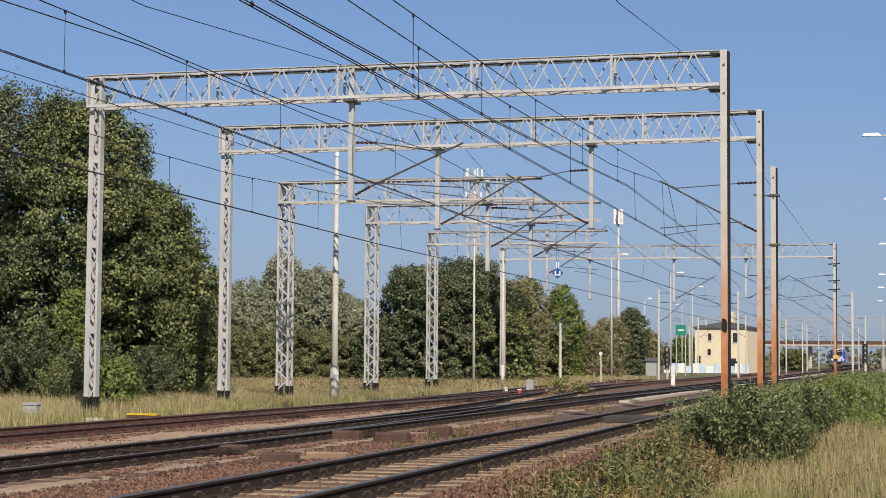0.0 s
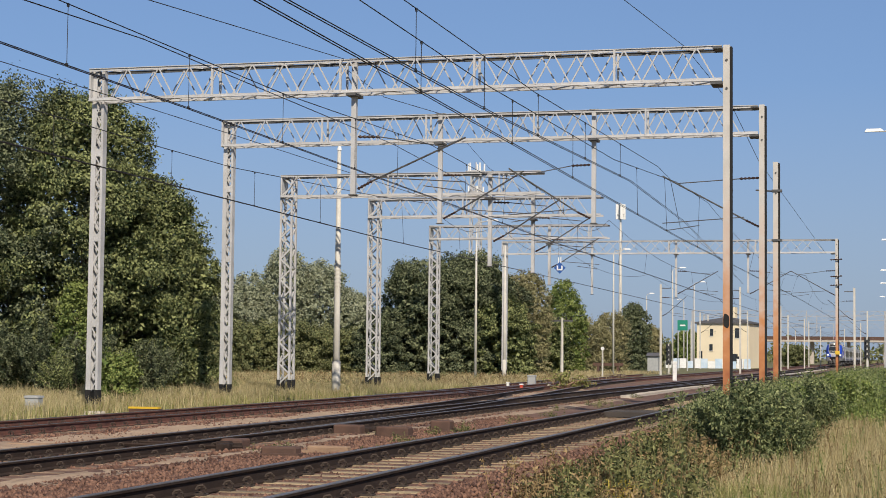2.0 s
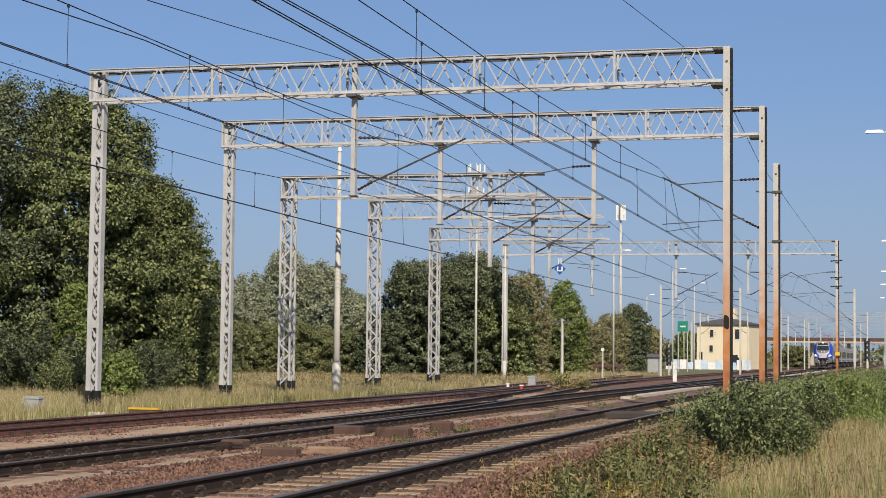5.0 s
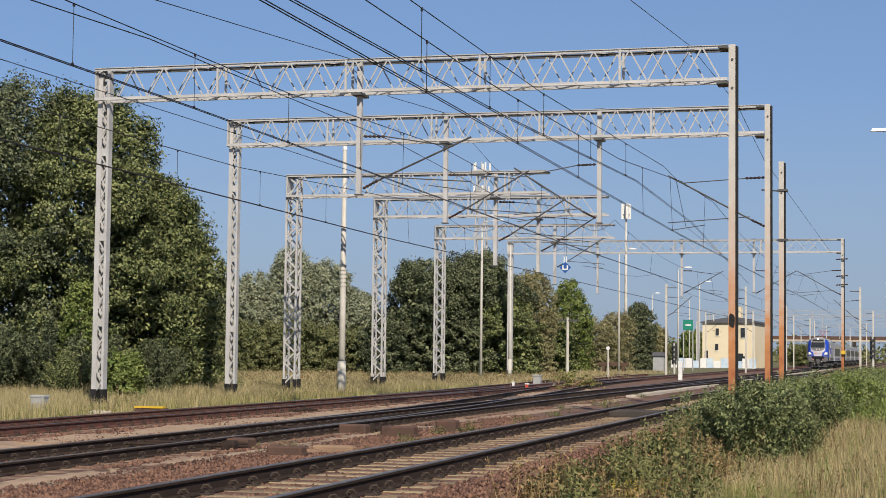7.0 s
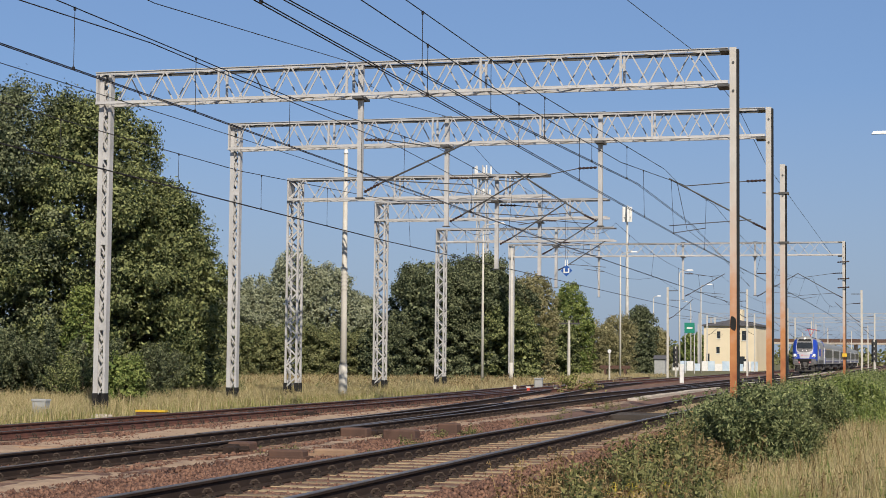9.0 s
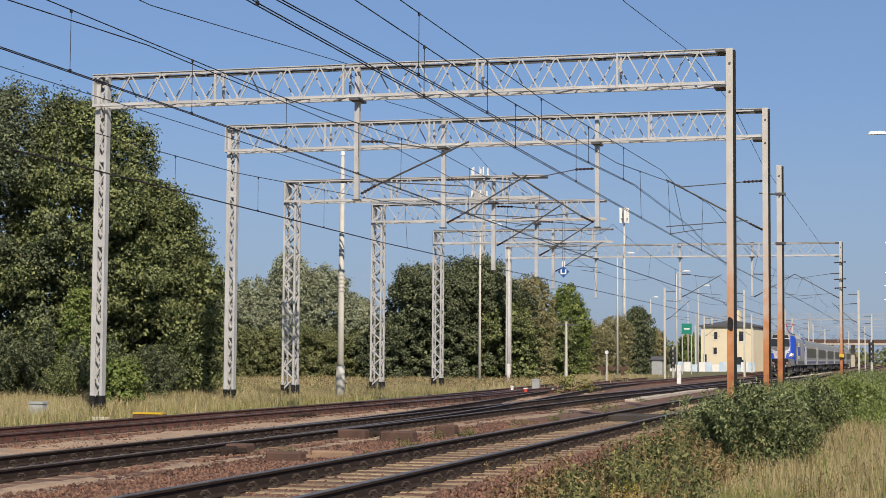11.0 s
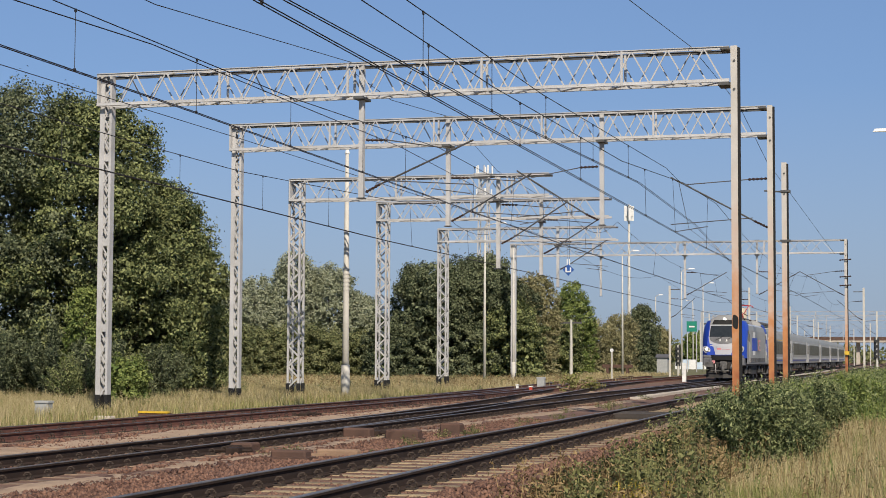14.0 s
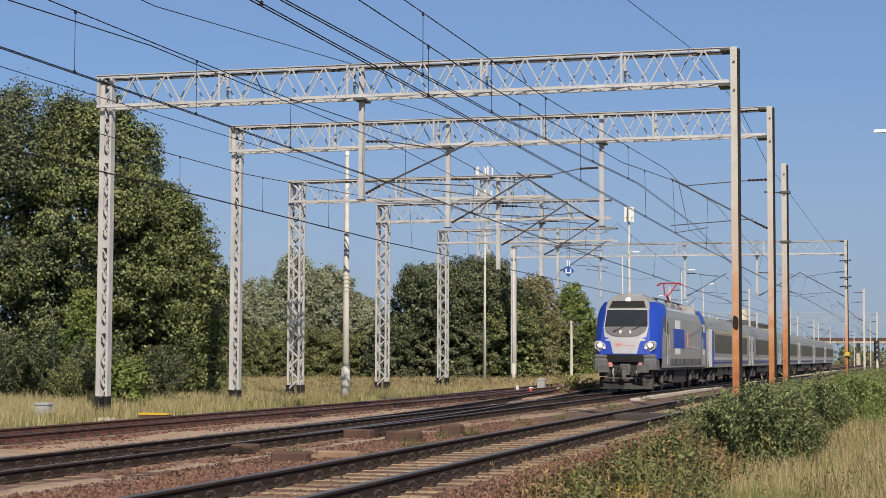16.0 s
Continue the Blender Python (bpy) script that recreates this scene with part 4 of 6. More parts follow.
bush("yellowing goldenrod bush beside the greener one", -1.53, 27.14, 0.95, 0.36, 5200, 0.045, 98, OLIVE)


# ---- poles, lamps and masts ----
def lamp_pole(label, x, y, h, arm, head=0.75, r=0.10, arm_y=0.0):
    """A tapered pole with a bent arm and a flat lamp head."""
    t = thing("lamp_post", label, "lamp post", "lamp posts along the line", at=(x, y, GZ))
    part("pole", Shape().tube([(0, 0, -0.2), (0, 0, h * 0.5), (0, 0, h - 0.3)], [r, r * 0.8, r * 0.55], 10), POLE_CONCRETE, t, smooth=True)
    sgn = 1 if arm > 0 else -1
    part("arm", Shape().tube([(0, 0, h - 0.35), (arm * 0.15, arm_y * 0.2, h - 0.12), (arm, arm_y, h)], [r * 0.5, 0.035, 0.03], 8), POLE_CONCRETE, t)
    s = Shape()
    a, b = arm, arm + sgn * head
    x0, x1 = min(a, b), max(a, b)
    s.add([(x0, arm_y - 0.10, h - 0.02), (x1, arm_y - 0.10, h - 0.02), (x1, arm_y + 0.10, h - 0.02), (x0, arm_y + 0.10, h - 0.02),
           (x0 + 0.08, arm_y - 0.06, h + 0.10), (x1 - 0.12, arm_y - 0.06, h + 0.10), (x1 - 0.12, arm_y + 0.06, h + 0.10), (x0 + 0.08, arm_y + 0.06, h + 0.10)],
          [(3, 2, 1, 0), (4, 5, 6, 7), (0, 1, 5, 4), (1, 2, 6, 5), (2, 3, 7, 6), (3, 0, 4, 7)])
    part("lamp_head", s, WHITE, t, "white flat lamp head")
    return t


lamp_pole("slim grey lamp post with a white lamp head", -26.40, 104.99, 10.27, 0.7)
lamp_pole("slim grey lamp post near the grove", -24.83, 149.11, 11.18, 0.8)
lamp_pole("slim grey lamp post beside the station tracks", -23.03, 175.61, 10.91, 0.7)
lamp_pole("slim grey lamp post by the station", -25.05, 211.45, 11.01, 0.7)
lamp_pole("distant lamp post by the station road", -31.49, 214.87, 9.69, 0.4, 0.6)
lamp_pole("distant lamp post in front of the station", -30.03, 241.27, 9.84, -0.4, 0.6)
for d, py in ((65, 231), (91, 346), (126, 426), (172, 480), (198, 503), (235, 527)):
    lamp_pole("slim lamp post with a white lamp head on the verge", EYE[0] + (-0.01359) * d + {65: 1.28, 91: 2.2}.get(d, 2.0), EYE[1] + 1.03630 * d,
              EYE[2] + (636.5 - py) / 2980 * d - GZ, -1.0, 0.75)


def plain_pole(label, x, y, h, r, banded=False, cap=False):
    t = thing("mast", label, "mast", "masts and poles", at=(x, y, GZ))
    part("shaft", Shape().tube([(0, 0, -0.2), (0, 0, h * 0.4), (0, 0, h)], [r, r * 0.85, r * 0.5], 12), POLE_CONCRETE, t, smooth=True)
    part("collar", Shape().tube([(0, 0, -0.1), (0, 0, 1.35)], [r * 1.22, r * 1.16], 12), POLE_CONCRETE, t, "pale collar at the foot", smooth=True)
    if banded:
        for k in range(6):
            z = h * 0.44 + k * 0.16
            part("band", Shape().tube([(0, 0, z), (0, 0, z + 0.07)], r * 0.95, 10), POLE_CONCRETE, t, "grey strap")
    if cap:
        part("cap", Shape().tube([(0, 0, h), (0, 0, h + 0.25)], [r * 0.7, r * 0.3], 8), WHITE, t, "white tip")
    return t


plain_pole("tall tapered pale concrete mast beside the track", -22.03, 64.60, 9.92, 0.15, True, True)
plain_pole("pale concrete pole beside the grove", -25.53, 109.39, 8.98, 0.115)
plain_pole("slender antenna pole with panel aerials", -33.95, 208.98, 18.78, 0.24)


def aerials(label, x, y, z, n, rad, h, w=0.17):
    """Panel aerials round a ring on top of a mast."""
    t = thing("mobile_antenna", label, "antenna", "mobile antennas", at=(x, y, z))
    part("ring", Shape().tube([(rad * math.cos(a), rad * math.sin(a), 0) for a in np.linspace(0, math.tau, 13)], 0.05, 6, False), STEEL, t)
    part("stub", Shape().tube([(0, 0, -0.8), (0, 0, h * 0.8)], 0.08, 8), STEEL, t)
    for k in range(n):
        a = math.tau * k / n + 0.4
        cx, cy = rad * math.cos(a), rad * math.sin(a)
        part("panel", Shape().box(cx - w, cy - 0.1, -h * 0.3, cx + w, cy + 0.1, h * 0.7, 0.04), WHITE, t, "white panel aerial")
        part("bracket", Shape().beam((0, 0, 0.1), (cx, cy, 0.1), 0.06), STEEL, t)
    return t


aerials("white panel aerials on a slender pole", -33.95, 208.98, 18.90, 4, 0.46, 1.9)


def lattice_mast(label, x, y, h, w0, w1):
    t = thing("lattice_mast", label, "lattice mast", at=(x, y, GZ))
    for i in (-1, 1):
        for j in (-1, 1):
            part("leg", Shape().beam((i * w0, j * w0, -0.2), (i * w1, j * w1, h), 0.13), STEEL, t)
    n = 16
    for k in range(n):
        u, v_ = k / n, (k + 1) / n
        a, b = w0 + (w1 - w0) * u, w0 + (w1 - w0) * v_
        sgn = 1 if k % 2 else -1
        for j in (-1, 1):
            part("brace", Shape().beam((-sgn * a, j * a, h * u), (sgn * b, j * b, h * v_), 0.08), STEEL, t)
            part("brace", Shape().beam((j * a, -sgn * a, h * u), (j * b, sgn * b, h * v_), 0.08), STEEL, t)
    part("platform", Shape().box(-w1 * 2.2, -w1 * 2.2, h - 2.9, w1 * 2.2, w1 * 2.2, h - 2.75), STEEL, t)
    part("platform", Shape().box(-w1 * 2.2, -w1 * 2.2, h - 0.1, w1 * 2.2, w1 * 2.2, h), STEEL, t)
    return t


lattice_mast("tall grey lattice communications mast behind the trees", -46.56, 184.67, 22.43, 0.75, 0.45)
aerials("white panel aerials on a lattice mast", -46.56, 184.67, 21.98, 5, 0.95, 1.3, 0.09)
aerials("white panel aerials lower on the lattice mast", -46.56, 184.67, 19.63, 4, 0.85, 0.9, 0.09)

# timber utility pole by the grove
up = thing("utility_pole", "weathered utility pole with a crossarm by the grove", "utility pole", at=(-27.29, 138.03, GZ))
part("pole", Shape().tube([(0, 0, -0.2), (0, 0, 4.82)], [0.14, 0.10], 9), POLE_CONCRETE, up)
part("crossarm", Shape().box(-0.9, -0.06, 4.49, 0.9, 0.06, 4.63), STEEL_SHADE, up)
for k in (-0.8, -0.35, 0.35, 0.8):
    part("insulator", insulator(Shape(), (k, 0, 4.63), (k, 0, 4.86), 2, 0.06), CERAMIC, up)

# short white-headed marker post
mp = thing("marker_post", "short grey marker post with a white round head", "marker post", at=(-20.60, 119.08, GZ))
part("post", Shape().tube([(0, 0, -0.2), (0, 0, 2.1)], 0.06, 8), POLE_CONCRETE, mp)
part("head", Shape().tube([(0, -0.06, 2.2), (0, 0.06, 2.2)], 0.13, 12), WHITE, mp, "white disc head")

# white kilometre post and low boxes among the tracks
def box_thing(name, label, cat, x, y, z, w, d, h, material, lid=None):
    t = thing(name, label, cat, at=(x, y, z))
    part("body", Shape().box(-w / 2, -d / 2, -0.1, w / 2, d / 2, h * 0.86, min(w, d) * 0.06), material, t)
    part("lid", Shape().box(-w / 2 - 0.02, -d / 2 - 0.02, h * 0.86, w / 2 + 0.02, d / 2 + 0.02, h, min(w, d) * 0.06), lid or material, t)
    return t


GREYBOX = mat("grey_cabinet_paint", (0.36, 0.37, 0.37), (0.26, 0.27, 0.27), 0.6)
RUSTY = mat("rusty_cover_plate", (0.13, 0.070, 0.048), (0.075, 0.045, 0.035), 0.8, 0.2, 3, 40, 0.2)
TIMBER = mat("sun_bleached_plank", (0.30, 0.20, 0.13), (0.20, 0.13, 0.085), 0.9, 0, 3, 40, 0.3)
box_thing("kilometre_post", "white rectangular marker stone beside the track", "marker post", -15.37, 118.46, GZ, 0.28, 0.2, 1.35, WHITE)
box_thing("relay_box", "small grey relay cabinet beside the rails", "cabinet", -22.53, 40.97, GZ, 0.40, 0.3, 0.46, GREYBOX)
box_thing("relay_box", "grey relay cabinet near the points", "cabinet", -19.51, 90.26, GZ, 0.42, 0.35, 0.60, GREYBOX)
box_thing("point_marker", "red and white point marker beside the rails", "marker", -17.00, 76.40, GZ, 0.14, 0.12, 0.36, RED, WHITE)
box_thing("point_marker", "small white marker beside the rails", "marker", -19.41, 84.05, GZ, 0.13, 0.11, 0.30, WHITE)
box_thing("point_marker", "small white marker among the tracks", "marker", -17.00, 82.64, GZ, 0.16, 0.14, 0.26, CONCRETE)
yp = thing("trough_cover", "yellow-painted flat trough cover in the grass", "cable trough", at=(-19.04, 40.51, -0.38))
part("slab", Shape().box(-0.42, -0.15, -0.12, 0.42, 0.15, 0.12, 0.02), RUSTY, yp)
part("edge", Shape().box(-0.42, -0.16, 0.12, 0.42, 0.02, 0.17), YELLOW, yp, "yellow painted edge")


def cover(label, x, y, z, w, d, h, material, rz=0):
    t = thing("point_machine_cover", label, "point machine", "point machine covers", at=(x, y, z), rz=rz)
    part("case", Shape().box(-w / 2, -d / 2, -0.1, w / 2, d / 2, h, 0.03), material, t)
    part("flange", Shape().box(-w / 2 - 0.06, -d / 2 - 0.06, -0.1, w / 2 + 0.06, d / 2 + 0.06, 0.03), material, t)
    return t


for k, (lb, x, y, d, w, h, m_) in enumerate([
        ("rusty brown plate cover over the points drive", -9.99, 26.52, 0.30, 0.62, 0.14, RUSTY),
        ("bleached timber trough beside the points", -9.57, 27.73, 0.25, 0.75, 0.10, TIMBER),
        ("rusty low point machine between the rails", -11.46, 28.01, 0.42, 0.5, 0.17, RUSTY),
        ("rusty low point machine beside the rail", -11.24, 33.84, 0.35, 0.6, 0.20, RUSTY),
        ("dark brown cover box between the tracks", -9.81, 36.07, 0.40, 0.45, 0.24, RUSTY),
        ("rusty low cover box between the tracks", -10.12, 33.44, 0.40, 0.7, 0.20, RUSTY),
        ("rusty brown machine beside the outer rail", -16.96, 41.23, 0.45, 0.6, 0.20, RUSTY),
        ("bleached timber plank on the ballast", -14.46, 26.77, 0.2, 1.5, 0.07, TIMBER),
        ("pale concrete slab beside the outer rail", -20.29, 40.10, 0.3, 0.5, 0.12, CONCRETE)]):
    cover(lb, x, y, -0.46, w, d, h, m_)

# point rods across the middle and outer tracks
for ry, rx0, rx1 in ((27.0, -13.6, -10.9), (27.7, -13.6, -11.2), (34.2, -13.5, -10.7), (34.9, -13.4, -11.0), (44.0, -18.6, -15.9), (44.8, -18.4, -16.0)):
    t = thing("point_rod", "dark greasy point rod lying across the track", "point rod", "point rods", at=(0, ry, -0.40))
    part("rod", Shape().tube([(rx0, 0, 0.02), (rx1, 0.06, 0.02)], 0.028, 7), RAIL, t)
    for cx in (rx0 + 0.3, rx1 - 0.3):
        part("crank", Shape().box(cx - 0.12, -0.14, -0.05, cx + 0.12, 0.16, 0.075, 0.02), RAIL, t)

# pale edging stones that follow the near side of the middle track
kerb = Shape().box(-0.2, 0.01, -0.15, 0.2, 1.99, 0.08, 0.015).mesh("edge_stone")
kerb.materials.append(CONCRETE)
ls = thing("track_edging", "long pale concrete edging beside the middle track", "kerb")
SAND = mat("sandy_strip", (0.42, 0.31, 0.215), (0.25, 0.175, 0.12), 0.95, 0, 2, 30, 0.4)
v, f = sheet(np.arange(-11.3, -10.2, 0.07), np.arange(15, 70, 0.18), lambda x, y: ballast_height(x, y) + 0.045 * noise.noise((x * 1.6, y * 0.5, 5)) + 0.02 * noise.noise((x * 7, y * 4, 3)) + 0.010 - 0.5 * max(0.0, abs(x + 10.75) - 0.22) ** 2 * 2)
single("sand_strip", np_mesh("sand_strip", v, f, 4), SAND, "pale sandy patches beside the middle track", "ground", kind="structure")
v, f = sheet(np.arange(-15.9, -14.0, 0.08), np.arange(24, 82, 0.2), lambda x, y: ballast_height(x, y) + 0.05 * noise.noise((x * 1.1, y * 0.4, 8)) + 0.02 * noise.noise((x * 6, y * 5, 2)) + 0.030 - 0.5 * max(0.0, abs(x + 14.95) - 0.55) ** 2 * 2)
single("sand_strip", np_mesh("sand_strip", v, f, 4), SAND, "pale trodden sand between the outer tracks", "ground", kind="structure")
for k in range(95):
    part("edge_stone", kerb, CONCRETE, ls, at=(-10.85 + random.uniform(-0.02, 0.02), 68 + k * 2.0, -0.43 + random.uniform(-0.01, 0.01)))

# timber crossing boards between the rails of the near track
BOARD = mat("dark_worn_crossing_board", (0.075, 0.060, 0.050), (0.040, 0.034, 0.030), 0.9, 0, 3, 40, 0.3, obj=0.4)
cb = thing("crossing_boards", "dark worn timber boards laid between the rails", "crossing boards", at=(TRACKS["near"][0], 0, 0))
plank = Shape().box(-0.63, -0.14, -0.12, 0.63, 0.14, 0.0, 0.012).mesh("board")
plank.materials.append(BOARD)
for k in range(5):
    part("board", plank, BOARD, cb, at=(random.uniform(-0.01, 0.01), 38.8 + k * 0.30, -0.035 + random.uniform(-0.008, 0.008)))

# felled branches lying among the tracks
fbp = thing("branch_pile", "heap of felled branches with yellowing leaves among the tracks", "branch pile", at=(-16.0, 81.7, GZ))
g_ = np.random.default_rng(17)
tips = []
for k in range(22):
    a0, l0 = g_.uniform(0, math.tau), g_.uniform(0.5, 1.3)
    b0 = np.array([g_.normal(0, 0.35), g_.normal(0, 0.3), g_.uniform(0.08, 0.3)])
    e0 = b0 + np.array([math.cos(a0) * l0, math.sin(a0) * l0 * 0.6, g_.uniform(-0.05, 0.7)])
    part("branch", Shape().tube([tuple(b0), tuple((b0 + e0) / 2 + (0, 0, 0.06)), tuple(e0)], [0.035, 0.026, 0.012], 5), TIMBER, fbp)
    tips.append(b0 + (e0 - b0) * g_.uniform(0.4, 1.0, 40)[:, None] + g_.normal(0, 0.09, (40, 3)))
tips = np.concatenate(tips)
tips[:, 2] = np.maximum(tips[:, 2], 0.03)
bv, bf_ = leaves(tips, 0.13)
part("withered_leaves", np_mesh("withered_leaves", bv, bf_, 4), PALE_GRASS, fbp)

# low buffer stop at the end of the far siding
bs = thing("buffer_stop", "low dark timber buffer stop at the end of a siding", "buffer stop", at=(-26.9, 158.6, GZ))
part("beam", Shape().box(-1.45, -0.14, 0.72, 1.45, 0.14, 1.02, 0.03), RUSTY, bs, "dark weathered beam")
for bx_ in (-0.95, 0.95):
    part("post", Shape().box(bx_ - 0.12, -0.1, -0.2, bx_ + 0.12, 0.12, 0.72), RUSTY, bs)
    part("strut", Shape().beam((bx_, 1.3, 0.0), (bx_, 0.1, 0.75), 0.14), RUSTY, bs)

# colour light signal with its mast
SIG = mat("signal_black", (0.02, 0.02, 0.02), (0.035, 0.035, 0.035), 0.5)
def signal(label, x, y, h):
    t = thing("railway_signal", label, "railway signal", "signals", at=(x, y, GZ))
    part("mast", Shape().tube([(0, 0, -0.2), (0, 0, h)], 0.09, 8), POLE_CONCRETE, t)
    part("screen", Shape().box(-0.24, -0.06, h - 2.0, 0.24, 0.06, h, 0.05), SIG, t, "black signal screen")
    for k in range(4):
        part("hood", Shape().tube([(0, -0.28, h - 0.35 - k * 0.45), (0, -0.06, h - 0.35 - k * 0.45)], [0.13, 0.14], 10), SIG, t)
    part("ladder", Shape().box(0.1, 0.1, 0.2, 0.14, 0.14, h - 0.2), STEEL, t)
    return t


signal("short black colour-light signal beside the siding", -21.39, 160.35, 2.9)
signal("black colour-light signal seen from afar", -3.01, 155.18, 3.6)

# small far catenary poles
def far_pole(label, x, y, h, side, reach=2.0):
    t = thing("catenary_pole", label, "catenary pole", "catenary poles along the line", at=(x, y, GZ))
    part("pole", Shape().upright([(-0.09, -0.09), (0.09, -0.09), (0.09, 0.09), (-0.09, 0.09)], -0.2, h), POLE_CONCRETE, t)
    cantilever(t, 0, side, h - 2.9, h - 1.2, reach, h - 1.3)
    part("cross_tie", Shape().beam((0, 0, h - 0.35), (side * 0.9, 0, h - 0.35), 0.07), STEEL_SHADE, t)
    return t


for (x, y), h, sd in [((-4.07, 154.88), 8.0, -1), ((-21.03, 152.25), 8.2, 1), ((-15.77, 172.43), 8.8, -1), ((-4.14, 217.26), 7.6, -1), ((-27.78, 241.90), 8.0, 1),
                      ((-29.14, 264.40), 8.2, 1), ((-30.04, 288.07), 8.0, 1), ((-30.07, 303.67), 8.2, 1), ((-20.37, 233.55), 8.0, -1), ((-14.74, 216.40), 8.2, -1),
                      ((-16.33, 255.48), 8.0, -1), ((-15.10, 276.62), 8.0, -1), ((-16.01, 307.57), 8.2, 1), ((-15.37, 338.95), 8.0, 1), ((-27.95, 335.46), 8.0, 1), ((-7.08, 310.05), 8.0, -1),
                      ((-11.87, 371.13), 8.0, -1), ((-23.22, 388.77), 8.0, 1), ((-36.27, 301.94), 8.0, 1)]:
    far_pole("slender grey catenary pole along the line", x, y, h, sd)


HAZY_STEEL = mat("dull_far_steel", (0.36, 0.37, 0.39), (0.27, 0.28, 0.29), 0.7)


def far_gantry(y, x0, x1, h, label):
    """A slim portal: two posts, two thin booms with uprights between, and hanging posts."""
    g = thing("catenary_gantry", label, "catenary gantry", "gantries across the tracks", at=(0, y, 0))
    for x in (x0, x1):
        part("post", Shape().upright([(x - 0.16, -0.16), (x + 0.16, -0.16), (x + 0.16, 0.16), (x - 0.16, 0.16)], GZ - 0.1, h), HAZY_STEEL, g)
    part("chord", Shape().beam((x0, 0, h), (x1, 0, h), 0.08), HAZY_STEEL, g)
    part("chord", Shape().beam((x0, 0, h - 0.95), (x1, 0, h - 0.95), 0.08), HAZY_STEEL, g)
    lattice(g, (x0, 0, h - 0.95), (x1, 0, h - 0.95), (0, 0, 0.95), 2.4, 0.06, material=HAZY_STEEL)
    for x in (-15.2,):
        part("hanging_post", Shape().beam((x, 0, h), (x, 0, 5.6), 0.16), HAZY_STEEL, g)
    return g


far_gantry(285, -34, -2.6, 9.0, "remote slim grey gantry over the station tracks")
far_gantry(320, -36, -1.5, 9.2, "remote grey gantry far down the line")
far_gantry(400, -40, 0, 9.2, "remote grey gantry at the end of the view")

# fittings on the far gantry's column: insulators and a yellow band
fc = thing("column_fitting", "insulators and yellow band on the gantry column", "insulator", at=(-4.24, 117.81, 0))
part("yellow_band", Shape().box(-0.16, -0.06, 1.50, 0.16, 0.05, 1.74), YELLOW, fc, "yellow band")
for z in (7.95, 6.80, 6.20):
    part("insulator", insulator(Shape(), (-0.45, 0, z), (0.35, 0, z + 0.05), 5, 0.06), CERAMIC, fc)

# ---- the station ----
CREAM = mat("cream_render", (0.70, 0.61, 0.44), (0.62, 0.54, 0.39), 0.85, 0, 0.4, 6, 0.1)
ROOF = mat("dark_grey_roof", (0.10, 0.10, 0.11), (0.07, 0.07, 0.075), 0.8)
GLASS = mat("dark_window_glass", (0.02, 0.025, 0.03), (0.03, 0.035, 0.04), 0.08)
BX, BY, BD = -30.83, 263.93, 262
st = thing("station_building", "cream rendered station building with a dark hipped roof", "building", at=(BX, BY, GZ), rz=-6)
bw = 8.18
bh = 6.85
part("wall", Shape().box(0, 0, -0.2, bw, 9, bh), CREAM, st, "cream rendered wall")
part("eaves", Shape().box(-0.3, -0.3, bh, bw + 0.3, 9.3, bh + 0.22), ROOF, st)
part("roof", Shape().add([(-0.3, -0.3, bh + 0.22), (bw + 0.3, -0.3, bh + 0.22), (bw + 0.3, 9.3, bh + 0.22), (-0.3, 9.3, bh + 0.22), (3.9, 4.5, bh + 1.2), (bw - 3.9, 4.5, bh + 1.2)],
                         [(0, 1, 5, 4), (1, 2, 5), (2, 3, 4, 5), (3, 0, 4)]), ROOF, st, "dark hipped roof")
part("chimney", Shape().box(3.6, 3.6, bh + 0.4, 5.3, 5.3, bh + 2.7), CREAM, st, "cream chimney")
for wx, wz, ww, wh in ((2.1, bh - 1.9, 0.5, 1.1), (6.0, bh - 2.2, 0.8, 1.5), (2.0, bh - 4.2, 0.5, 1.0), (5.0, 0.6, 1.4, 1.6), (6.1, 0.6, 0.8, 1.2), (0.4, 1.4, 0.5, 1.2)):
    w_ = part("window", Shape().box(wx, -0.06, wz, wx + ww, 0.02, wz + wh), GLASS, st)
    part("window_frame", Shape().box(wx - 0.08, -0.09, wz - 0.08, wx + ww + 0.08, -0.04, wz), WHITE, w_)
fe = thing("station_fence", "pale blue and white low hoarding by the station", "fence", at=(-31.83, 235.57, GZ))
BLUISH = mat("pale_blue_panel", (0.30, 0.45, 0.60), (0.60, 0.66, 0.72), 0.6, 0, 0.8, 3)
for k in range(12):
    part("panel", Shape().box(k * 0.98, -0.03, 0.1, k * 0.98 + 0.92, 0.03, 1.45 if k % 3 else 1.1), BLUISH if k % 2 else WHITE, fe)
gs = thing("green_sign", "green information sign on two grey posts", "sign", at=(-25.15, 200.88, GZ))
gz0, gz1 = 4.80, 6.02
part("board", Shape().box(-0.60, -0.04, gz0, 0.60, 0.04, gz1), GREEN_SIGN, gs, "green board")
part("bar", Shape().box(-0.3, -0.06, gz0 + 0.5, 0.35, -0.05, gz0 + 0.68), WHITE, gs, "pale bar of writing")
for sx in (-0.55, 0.55):
    part("post", Shape().tube([(sx, 0.1, -0.2), (sx, 0.1, gz1)], 0.06, 8), STEEL, gs)
hut = thing("trackside_hut", "small grey trackside equipment hut by the signal", "hut", at=(-27.15, 190.07, GZ))
part("wall", Shape().box(-0.6, 0, -0.1, 0.6, 1.6, 1.7), GREYBOX, hut)
